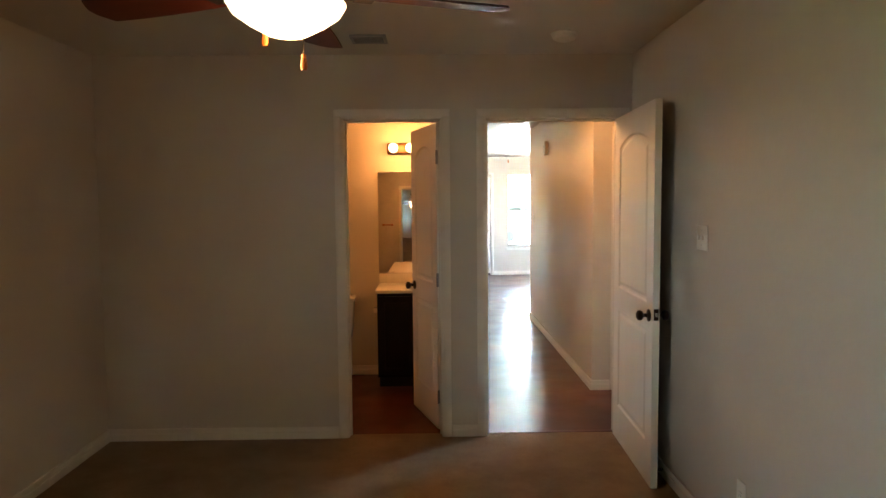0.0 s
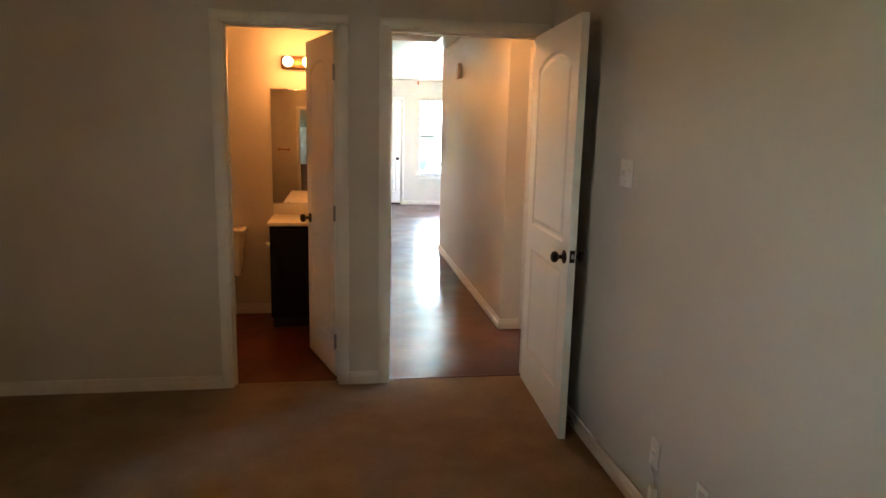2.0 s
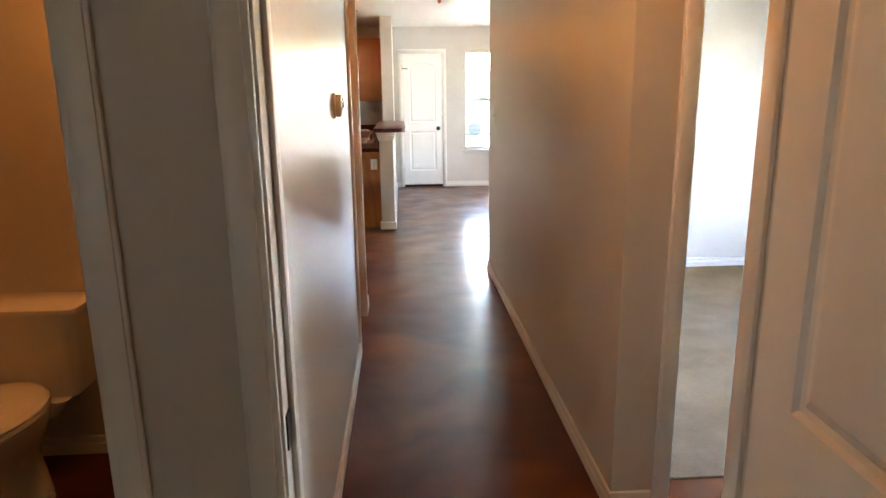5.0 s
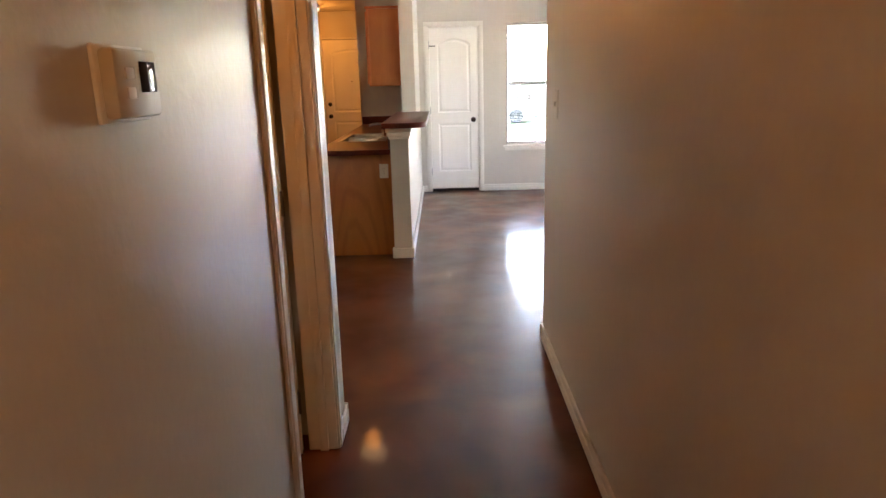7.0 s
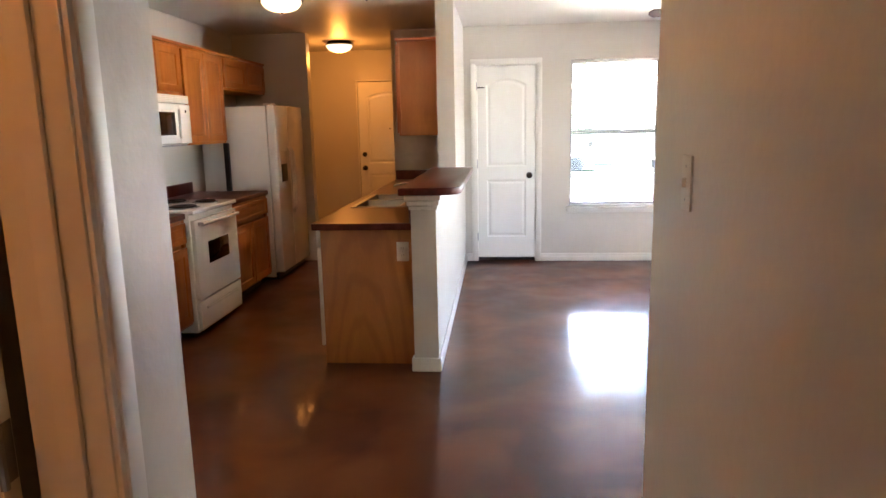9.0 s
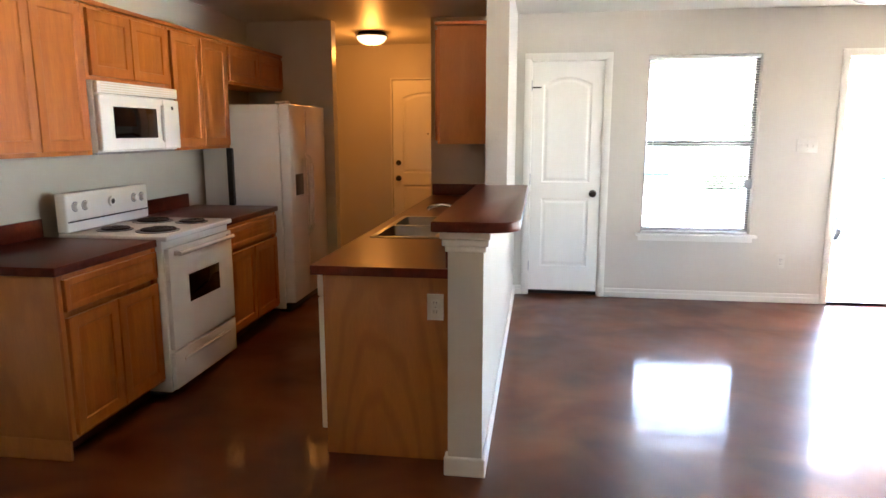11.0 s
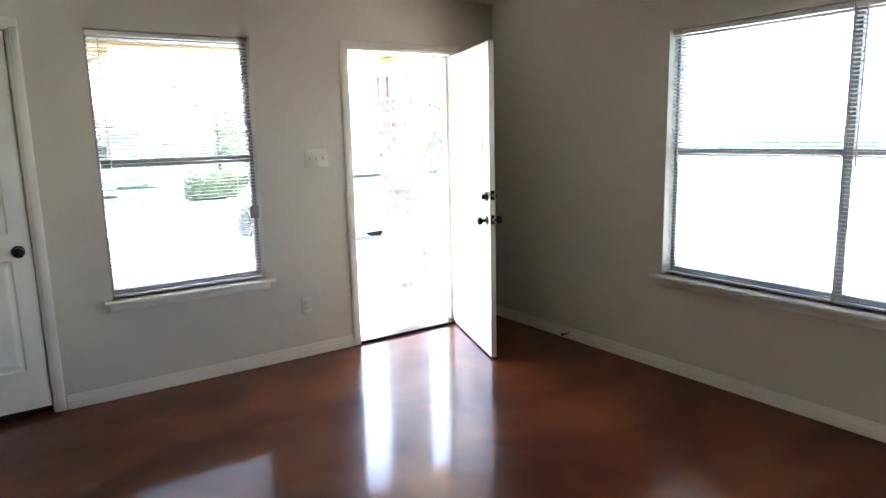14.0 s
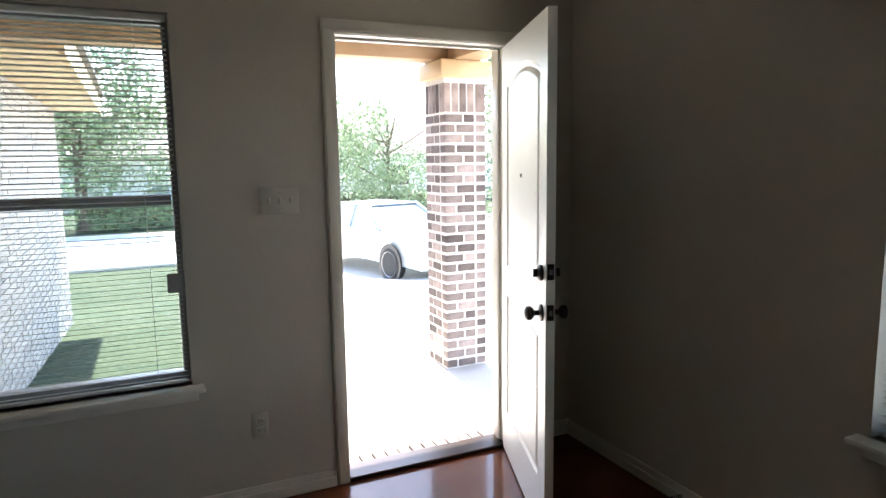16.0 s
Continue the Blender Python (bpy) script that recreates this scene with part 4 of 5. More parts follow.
for x in (0.07, 0.15, RW - 0.15, RW - 0.07, RW / 2):
    big = x == RW / 2
    part("clock_dial" if big else "knob", lathe(bmesh.new(), [(0, 0.536), (0.030 if big else 0.022, 0.534), (0.028 if big else 0.019, 0.52 if big else 0.512), (0, 0.519 if big else 0.510)], 18, (x, 0, CT + 0.16), "y"), M_PLASTIC, bg)
    if big:
        part("clock_face", lathe(bmesh.new(), [(0, 0.5195), (0.016, 0.5193), (0.016, 0.5185), (0, 0.5183)], 18, (x, 0, CT + 0.16), "y"), M_BLACK, bg)
    else:
        part("knob_mark", lathe(bmesh.new(), [(0.023, 0.5355), (0.029, 0.5353), (0.029, 0.5348), (0.023, 0.5346)], 18, (x, 0, CT + 0.16), "y"), M_ALU, bg)
od = part("oven_door", boxed(0.012, -0.032, 0.27, RW - 0.012, -0.002, CT - 0.055, 0.006), M_WHITE_ENAMEL, rg)
part("oven_window", boxed(0.20, -0.0345, 0.50, RW - 0.20, -0.031, 0.66, 0.002), M_BLACK_GLASS, od, "dark oven window")
bm = tube(bmesh.new(), [(0.06, -0.066, CT - 0.085), (RW - 0.06, -0.066, CT - 0.085)], 0.013, 10)
for x in (0.075, RW - 0.075):
    box(bm, x - 0.012, -0.064, CT - 0.097, x + 0.012, -0.030, CT - 0.073, 0.003)
part("oven_handle", bm, M_WHITE_ENAMEL, od)
dw = part("drawer", boxed(0.012, -0.030, 0.045, RW - 0.012, -0.002, 0.255, 0.006), M_WHITE_ENAMEL, rg)
part("drawer_grip", boxed(0.10, -0.040, 0.185, RW - 0.10, -0.029, 0.205, 0.005), M_WHITE_ENAMEL, dw)

# microwave over the range
mw = thing("microwave", "white over-range microwave with a dark window", "microwave", pose(XW + 0.36, W0, 1.345, 0, 0, 90))
MWW = 0.785
part("body", boxed(0.0, 0.0, 0.0, MWW, 0.355, 0.378, 0.004), M_WHITE_ENAMEL, mw)
part("door", boxed(0.004, -0.035, 0.008, 0.60, -0.001, 0.305, 0.010, 3), M_WHITE_ENAMEL, mw)
part("window", boxed(0.11, -0.0375, 0.075, 0.52, -0.0345, 0.245, 0.002), M_BLACK_GLASS, mw, "dark rounded microwave window")
part("control_panel", boxed(0.604, -0.033, 0.008, MWW - 0.004, -0.001, 0.305, 0.008), M_WHITE_ENAMEL, mw)
part("badge", lathe(bmesh.new(), [(0, -0.033), (0.012, -0.0335), (0.011, -0.036), (0, -0.0362)], 16, (0.70, 0, 0.255), "y"), M_BLACK, mw)
part("handle", boxed(0.565, -0.060, 0.05, 0.585, -0.034, 0.27, 0.008), M_WHITE_ENAMEL, mw)
vg = part("vent_grille", boxed(0.002, -0.028, 0.312, MWW - 0.002, -0.001, 0.376, 0.008), M_WHITE_ENAMEL, mw)
for k in range(4):
    part("vent_slot", boxed(0.03, -0.0288, 0.322 + 0.013 * k, MWW - 0.03, -0.0279, 0.327 + 0.013 * k), M_BEIGE, vg)
part("underside", boxed(0.01, 0.01, -0.012, MWW - 0.01, 0.34, -0.0005, 0.003), M_STEEL, mw)

# refrigerator
fr = thing("refrigerator", "white side-by-side refrigerator with an ice dispenser", "refrigerator", pose(-1.385, 12.745, 0, 0, 0, 90))
FW, FH = 0.87, 1.665
part("body", boxed(0, 0.0, 0.03, FW, 0.64, FH, 0.006), M_WHITE_ENAMEL, fr)
part("toe_grille", boxed(0.01, -0.03, 0.005, FW - 0.01, 0.05, 0.075, 0.004), M_BLACK, fr)
part("freezer_door", boxed(0.002, -0.085, 0.08, 0.375, -0.004, FH + 0.006, 0.012, 3), M_WHITE_ENAMEL, fr)
part("fridge_door", boxed(0.381, -0.085, 0.08, FW - 0.002, -0.004, FH + 0.006, 0.012, 3), M_WHITE_ENAMEL, fr)
for x, d in ((0.345, 1), (0.411, -1)):
    bm = tube(bmesh.new(), [(x, -0.083, 0.62), (x, -0.115, 0.68), (x, -0.122, 0.95), (x, -0.115, 1.22), (x, -0.083, 1.28)], 0.014, 8)
    part("handle", bm, M_WHITE_ENAMEL, fr)
dp = part("dispenser", boxed(0.075, -0.0885, 0.93, 0.285, -0.083, 1.24, 0.004), M_WHITE_ENAMEL, fr)
part("dispenser_recess", boxed(0.095, -0.0905, 0.95, 0.265, -0.087, 1.12, 0.004), M_BLACK, dp)
part("hinge_cover", boxed(0.02, -0.06, FH + 0.006, 0.12, 0.03, FH + 0.026, 0.005), M_WHITE_ENAMEL, fr)

# counter with bar
pw = tagged(link_mesh("wall_pony", boxed(0.275, 10.37, 0, 0.42, 12.188, 1.062), M_WALL), "cream half wall carrying the bar top", "half wall", kind="structure")
for q, hgt in (((0.259, 10.354, 0.436, 10.42), (0.001, 0.085)), ((0.263, 10.358, 0.432, 10.42), (0.975, 1.000)), ((0.252, 10.347, 0.443, 10.43), (1.0005, 1.03)), ((0.243, 10.338, 0.452, 10.44), (1.0305, 1.062))):
    tagged(link_mesh("trim", boxed(q[0], q[1], hgt[0], q[2], q[3], hgt[1], 0.006), M_TRIM), "cream painted moulding on the half wall end", "moulding", kind="structure")
bar = thing("bar_top", "dark red-brown laminate bar top with a rounded corner", "bar top", pose(0.0, 0.0, 1.063))
bm = bmesh.new()
loop = [(0.215, 12.20), (0.215, 10.305), (0.455, 10.305)] + [(0.455 + 0.11 * math.sin(a), 10.415 - 0.11 * math.cos(a)) for a in [math.pi / 2 * i / 8 for i in range(1, 9)]] + [(0.565, 12.20)]
lo, hi = [bm.verts.new((x, y, 0)) for x, y in loop], [bm.verts.new((x, y, 0.042)) for x, y in loop]
bm.faces.new(lo[::-1]), bm.faces.new(hi)
for i in range(len(loop)):
    bm.faces.new((lo[i], lo[(i + 1) % len(loop)], hi[(i + 1) % len(loop)], hi[i]))
bmesh.ops.bevel(bm, geom=[e for e in bm.edges if abs(e.verts[0].co.z - e.verts[1].co.z) < 0.001], offset=0.007, segments=3, profile=0.5, affect="EDGES")
part("slab", bm, M_TOP, bar)
IX = -0.297
sc = thing("sink_cabinet", "honey maple sink cabinet with a veneered end panel", "cabinet", pose(IX, 10.49, 0))
part("body", boxed(0.0, 0.012, 0.10, 0.570, 0.72, CT - 0.042), M_OAK_END, sc)
part("far_body", boxed(0.0, 0.722, 0.10, 0.570, KB - 10.492, CT - 0.25), M_OAK_END, sc)
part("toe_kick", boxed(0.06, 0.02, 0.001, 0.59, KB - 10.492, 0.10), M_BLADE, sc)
part("end_panel", boxed(0.0, 0.0, 0.001, 0.570, 0.0115, CT - 0.041, 0.002), M_OAK_END, sc, "maple veneer end panel")
dwr = thing("dishwasher", "white dishwasher front below the counter", "dishwasher", pose(IX, 10.50, 0))
part("door", boxed(-0.030, 0.006, 0.11, -0.002, 0.60, CT - 0.16, 0.006), M_WHITE_ENAMEL, dwr)
part("control_panel", boxed(-0.032, 0.006, CT - 0.155, -0.002, 0.60, CT - 0.045, 0.006), M_WHITE_ENAMEL, dwr)
part("kick_plate", boxed(-0.004, 0.008, 0.01, 0.02, 0.60, 0.105, 0.003), M_BLACK, dwr)
SINK = (-0.255, 11.22, 0.155, 12.10)
counter("countertop", "dark red-brown laminate counter with a double sink", IX - 0.032, 10.425, 0.2735, KB - 0.002, splash=[(IX - 0.03, KB - 0.021, 0.272, KB - 0.003), (0.255, 10.44, 0.2735, KB - 0.03)], hole=SINK)
sk = thing("sink", "stainless steel double bowl sink set in the counter", "sink", pose(SINK[0], SINK[1], CT))
sw, sd = SINK[2] - SINK[0], SINK[3] - SINK[1]
rim = bmesh.new()
for q in ((-0.015, -0.015, sw + 0.015, 0.02), (-0.015, sd - 0.02, sw + 0.015, sd + 0.015), (-0.015, 0.02, 0.02, sd - 0.02), (sw - 0.075, 0.02, sw + 0.015, sd - 0.02), (0.02, sd / 2 - 0.018, sw - 0.075, sd / 2 + 0.018)):
    box(rim, q[0], q[1], 0.0005, q[2], q[3], 0.005, 0.002)
part("rim", rim, M_STEEL, sk)
for y0, y1 in ((0.02, sd / 2 - 0.018), (sd / 2 + 0.018, sd - 0.02)):
    bm = bmesh.new()
    x0, x1, dz = 0.02, sw - 0.075, -0.17
    top = [bm.verts.new(p) for p in ((x0, y0, 0.0), (x1, y0, 0.0), (x1, y1, 0.0), (x0, y1, 0.0))]
    bot = [bm.verts.new(p) for p in ((x0 + 0.02, y0 + 0.02, dz), (x1 - 0.02, y0 + 0.02, dz), (x1 - 0.02, y1 - 0.02, dz), (x0 + 0.02, y1 - 0.02, dz))]
    for i in range(4):
        bm.faces.new((top[i], top[(i + 1) % 4], bot[(i + 1) % 4], bot[i]))
    bm.faces.new(bot)
    bmesh.ops.bevel(bm, geom=[e for e in bm.edges if e.verts[0] in bot or e.verts[1] in bot], offset=0.018, segments=3, profile=0.5, affect="EDGES")
    b = part("bowl", bm, M_STEEL, sk)
    part("drain", lathe(bmesh.new(), [(0, dz + 0.001), (0.04, dz + 0.0015), (0.042, dz + 0.004), (0.03, dz + 0.003), (0, dz + 0.0025)], 18, ((x0 + x1) / 2, (y0 + y1) / 2, 0)), M_CHROME, b)
fc = thing("faucet", "chrome two-handle kitchen faucet behind the sink", "faucet", pose(0.125, 11.66, CT + 0.005))
part("deck_plate", boxed(-0.025, -0.12, 0.0, 0.025, 0.12, 0.018, 0.006), M_CHROME, fc)
part("spout", tube(bmesh.new(), [(0, 0, 0.015), (0, 0, 0.09), (-0.02, 0, 0.125), (-0.06, 0, 0.128), (-0.13, 0, 0.118), (-0.15, 0, 0.10)], 0.011, 10), M_CHROME, fc)
for y in (-0.095, 0.095):
    part("handle", lathe(bmesh.new(), [(0.013, 0.016), (0.013, 0.04), (0.024, 0.05), (0.024, 0.066), (0.01, 0.072), (0, 0.073)], 14, (0, y, 0)), M_CHROME, fc)

# ---- bathroom ----
va = thing("vanity", "black-brown vanity cabinet with a white marble top", "vanity", pose(-0.50, 5.35, 0))
VW = HL - 0.11 + 0.498
part("body", boxed(0.0, 0.0, 0.09, VW, 0.448, 0.785, 0.003), M_VANITY, va)
part("toe_kick", boxed(0.01, 0.05, 0.001, VW - 0.01, 0.44, 0.09), M_BLACK, va)
for k in range(2):
    df = part("door", panel_front(VW / 2 - 0.015, 0.64, rail=0.05), M_VANITY, va)
    df.matrix_basis = pose(0.01 + k * (VW / 2), -0.020, 0.12)
part("top", boxed(-0.014, -0.028, 0.786, VW, 0.448, 0.815, 0.007, 3), M_MARBLE, va, "white cultured marble top")
part("backsplash", boxed(-0.014, 0.43, 0.8155, VW, 0.448, 0.90, 0.004), M_MARBLE, va)
mr = thing("mirror", "frameless wall mirror above the vanity", "mirror", pose(-0.515, 5.80, 0.905))
part("glass", boxed(0.0, -0.006, 0.0, HL - 0.11 + 0.51, -0.001, 0.885, 0.0015), M_MIRROR, mr)
for x in (0.12, 0.50):
    for z in (-0.004, 0.877):
        part("clip", boxed(x - 0.012, -0.010, z, x + 0.012, -0.0005, z + 0.012, 0.002), M_CHROME, mr)
vl = thing("vanity_light", "brass vanity light bar with lit round bulbs", "wall light", pose(-0.40, 5.80, 1.985))
part("bar", boxed(-0.03, -0.045, -0.05, 0.50, -0.001, 0.05, 0.02, 3), mat("brushed_bronze", (0.20, 0.11, 0.05), rough=0.35, metal=0.8), vl)
for k in range(4):
    x = 0.03 + 0.145 * k
    part("socket", lathe(bmesh.new(), [(0.03, -0.044), (0.03, -0.07), (0.02, -0.078), (0, -0.079)], 16, (x, 0, 0), "y"), M_BRONZE, vl)
    part("bulb", lathe(bmesh.new(), [(0.0, -0.078), (0.016, -0.08), (0.034, -0.10), (0.040, -0.125), (0.033, -0.15), (0.015, -0.163), (0, -0.165)], 18, (x, 0, 0), "y"), M_BULB, vl)


def loft(bm, rings, close=True):
    """Skin over closed rings of equal length."""
    vs = [[bm.verts.new(p) for p in ring] for ring in rings]
    n = len(vs[0])
    for a, b in zip(vs, vs[1:]):
        for i in range(n):
            bm.faces.new((a[i], a[(i + 1) % n], b[(i + 1) % n], b[i]))
    if close:
        bm.faces.new(vs[0]), bm.faces.new(vs[-1])
    bmesh.ops.recalc_face_normals(bm, faces=bm.faces)
    return bm


def egg(cy, rx, ry0, ry1, z, n=28):
    """An egg-shaped ring, longer to the front (-y)."""
    return [(rx * math.cos(a), cy + (ry1 if math.sin(a) > 0 else ry0) * math.sin(a), z) for a in [2 * math.pi * i / n for i in range(n)]]


def slab_ring(x0, y0, x1, y1, z, r=0.03):
    pts = []
    for cx, cy, a0 in ((x1 - r, y1 - r, 0), (x0 + r, y1 - r, 90), (x0 + r, y0 + r, 180), (x1 - r, y0 + r, 270)):
        pts += [(cx + r * math.cos(radians(a0 + 22.5 * i)), cy + r * math.sin(radians(a0 + 22.5 * i)), z) for i in range(5)]
    return pts


to = thing("toilet", "white porcelain toilet with closed lid", "toilet", pose(-0.955, 5.79, 0))
part("tank", loft(bmesh.new(), [slab_ring(-0.20, -0.20, 0.20, -0.01, 0.36), slab_ring(-0.215, -0.205, 0.215, -0.008, 0.45), slab_ring(-0.23, -0.21, 0.23, -0.006, 0.685)]), M_PORCELAIN, to)
part("tank_lid", loft(bmesh.new(), [slab_ring(-0.240, -0.222, 0.240, -0.004, 0.686), slab_ring(-0.245, -0.227, 0.245, -0.004, 0.700), slab_ring(-0.243, -0.225, 0.243, -0.005, 0.715), slab_ring(-0.22, -0.20, 0.22, -0.02, 0.725)]), M_PORCELAIN, to)
part("flush_lever", tube(bmesh.new(), [(-0.17, -0.205, 0.63), (-0.17, -0.225, 0.63), (-0.10, -0.232, 0.622)], 0.007), M_CHROME, to)
part("bowl", loft(bmesh.new(), [egg(-0.36, 0.115, 0.20, 0.17, 0.002), egg(-0.36, 0.11, 0.19, 0.16, 0.05), egg(-0.36, 0.095, 0.15, 0.15, 0.14), egg(-0.38, 0.105, 0.16, 0.16, 0.21), egg(-0.41, 0.15, 0.22, 0.20, 0.29), egg(-0.43, 0.178, 0.265, 0.24, 0.355), egg(-0.43, 0.18, 0.27, 0.245, 0.385)]), M_PORCELAIN, to)
part("seat", loft(bmesh.new(), [egg(-0.43, 0.178, 0.268, 0.225, 0.386), egg(-0.43, 0.187, 0.278, 0.235, 0.395), egg(-0.43, 0.185, 0.275, 0.233, 0.408)]), M_PORCELAIN, to)
part("lid", loft(bmesh.new(), [egg(-0.43, 0.184, 0.274, 0.232, 0.411), egg(-0.43, 0.186, 0.277, 0.234, 0.420), egg(-0.43, 0.175, 0.262, 0.222, 0.431), egg(-0.43, 0.10, 0.17, 0.14, 0.436)]), M_PORCELAIN, to)
part("shelf_neck", loft(bmesh.new(), [slab_ring(-0.14, -0.26, 0.14, -0.02, 0.30), slab_ring(-0.18, -0.25, 0.18, -0.02, 0.359)]), M_PORCELAIN, to)
for x in (-0.125, 0.125):
    part("bolt_cap", lathe(bmesh.new(), [(0.014, 0.02), (0.013, 0.035), (0.006, 0.042), (0, 0.043)], 10, (x, -0.34, 0)), M_PORCELAIN, to)
tp = thing("paper_holder", "white paper holder on the side of the vanity", "paper holder", pose(-0.50, 5.52, 0.62))
part("bracket", boxed(-0.045, -0.05, -0.02, -0.001, 0.05, 0.02, 0.008), M_PORCELAIN, tp)
tr = thing("towel_ring", "small wooden towel bar on the bathroom wall", "towel bar", pose(-0.95, YB + 0.112, 1.25))
part("bar", tube(bmesh.new(), [(-0.12, 0.045, 0), (0.12, 0.045, 0)], 0.012), M_OAK, tr)
for x in (-0.12, 0.12):
    part("post", boxed(x - 0.02, 0.0, -0.022, x + 0.02, 0.06, 0.022, 0.006), M_OAK, tr)


# ---- outdoors ----
def ground_z(y):
    return -0.14 - 0.79 * min(max((y - 15.7) / 7.8, 0.0), 1.0)


def sheet(x0, x1, ys, lift, thick=0.0):
    bm = bmesh.new()
    xs = [x0 + (x1 - x0) * i / 8 for i in range(9)]
    grid = [[bm.verts.new((x, y, ground_z(y) + lift)) for x in xs] for y in ys]
    for a, b in zip(grid, grid[1:]):
        for i in range(8):
            bm.faces.new((a[i], a[i + 1], b[i + 1], b[i]))
    if thick:
        geo = bmesh.ops.extrude_face_region(bm, geom=list(bm.faces))
        for v in geo["geom"]:
            if isinstance(v, bmesh.types.BMVert):
                v.co.z -= thick
        bmesh.ops.recalc_face_normals(bm, faces=bm.faces)
    return bm


Y_OUT = [13.8, 15.7, 17, 19, 21, 23.5, 27.4]
structure("ground", sheet(-600, 600, [-600, -100, 0, 13.8, 15.7, 17, 19, 21, 23.5, 40, 100, 600], 0.0), M_GRASS, "mown green lawn sloping down to the street", "lawn")
structure("pavement", sheet(3.4, 9.0, Y_OUT, 0.03, 0.06), M_CONCRETE, "bright concrete drive and front walk", "driveway")
structure("pavement_side", sheet(4.62, 140.0, [-6.0, 6, 10, 13.795], 0.03, 0.06), M_CONCRETE, "pale concrete strip beside the house", "driveway")
structure("pavement_far", sheet(9.02, 140.0, Y_OUT, 0.03, 0.06), M_CONCRETE, "pale concrete neighbouring drive", "driveway")
structure("road", sheet(-300, 300, [28.6, 31, 36], 0.02, 0.05), M_CONCRETE, "pale concrete street", "street")
structure("kerb", sheet(-300, 300, [27.4, 28, 28.6], 0.08, 0.14), M_CONCRETE, "pale concrete pavement and kerb along the street", "pavement")

porch = thing("porch_slab", "concrete porch slab with a brick rowlock edge", "porch", pose(0, 0, 0), kind="structure")
part("slab", boxed(2.62, 13.905, -0.16, 4.86, 15.85, -0.035, 0.01), M_CONCRETE, porch)
rb = bmesh.new()
box(rb, -0.0295, -0.05, -0.045, 0.0295, 0.05, 0.045, 0.003)
first = part("brick", rb, M_BRICK, porch, smooth=False)
for k in range(13):
    ob = first if k == 0 else new("brick", first.data)
    ob.parent = porch
    ob.matrix_basis = pose(3.10 + 0.0685 * k, 13.852, -0.036 + random.uniform(-0.003, 0.003), 0, 0, random.uniform(-1, 1))
part("mortar_bed", boxed(3.06, 13.803, -0.15, 3.97, 13.903, -0.012), M_MORTAR, porch)

# brick column
CX, CY, CS = 4.43, 15.22, 0.33
col = thing("brick_column", "mottled grey-brown brick porch column with a soldier course", "column", pose(CX, CY, -0.035))
part("core", boxed(-CS / 2 + 0.004, -CS / 2 + 0.004, 0.0, CS / 2 - 0.004, CS / 2 - 0.004, 2.10), M_MORTAR, col)


def brick_mesh(l, d, h):
    bm = boxed(-l / 2, -d / 2, -h / 2, l / 2, d / 2, h / 2, 0.004, 1)
    me = bpy.data.meshes.new("brick")
    bm.to_mesh(me)
    bm.free()
    me.materials.append(M_BRICK)
    return me


def lay(me, parent, m):
    ob = new("brick", me)
    ob.parent = parent
    ob.matrix_basis = m


b_long, b_short, b_sold = brick_mesh(0.141, 0.08, 0.054), brick_mesh(0.081, 0.08, 0.054), brick_mesh(0.053, 0.08, 0.20)
z = 0.036
course = 0
while z < 1.86:
    for side in range(4):
        turn = pose(0, 0, 0, 0, 0, 90 * side)
        y = -CS / 2 + 0.040
        xs = [(-CS / 2 + 0.0725, b_long), (-CS / 2 + 0.1975, b_short)] if course % 2 else [(-CS / 2 + 0.0425, b_short), (-CS / 2 + 0.1675, b_long)]
        for x, me in xs:
            lay(me, col, turn @ pose(x, y + random.uniform(-0.002, 0.002), z))
    z += 0.0715
    course += 1
for side in range(4):
    for k in range(4):
        lay(b_sold, col, pose(0, 0, 0, 0, 0, 90 * side) @ pose(-CS / 2 + 0.0265 + 0.0615 * k, -CS / 2 + 0.040, z + 0.072))
part("capital", boxed(-0.20, -0.20, 2.10, 0.20, 0.20, 2.225, 0.012), M_TAN, col, "tan painted wooden capital")

GX_EAVE = 1.388
pr = thing("porch_roof", "tan painted porch beams and soffit", "porch roof", pose(0, 0, 0), kind="structure")
# beams and soffit take the shade-darkened tan; fascia and capital the plain one
part("beam", boxed(GX_EAVE, CY - 0.10, 2.19, CX + 0.12, CY + 0.10, 2.42, 0.01), M_SOFFIT_SHADE, pr)
part("side_beam", boxed(CX - 0.10, YN + 0.142, 2.19, CX + 0.12, CY - 0.101, 2.42, 0.01), M_SOFFIT_SHADE, pr)
part("soffit", boxed(1.40, YN + 0.142, 2.42, 5.2, 15.52, 2.45), M_SOFFIT_SHADE, pr)
part("fascia", boxed(1.40, 15.53, 2.36, 5.2, 15.56, 2.56), M_TAN, pr)

bm = bmesh.new()
ring = []
for y in (-1.9, 15.58):
    ring.append([bm.verts.new(p) for p in ((-2.7, y, 2.57), (5.2, y, 2.57), (5.2, y, 2.63), (1.25, y, 4.5), (-2.7, y, 2.63))])
bm.faces.new(ring[0][::-1]), bm.faces.new(ring[1])
for i in range(5):
    bm.faces.new((ring[0][i], ring[0][(i + 1) % 5], ring[1][(i + 1) % 5], ring[1][i]))
structure("roof", bm, M_SHINGLE, "brown shingled gable roof", "roof")

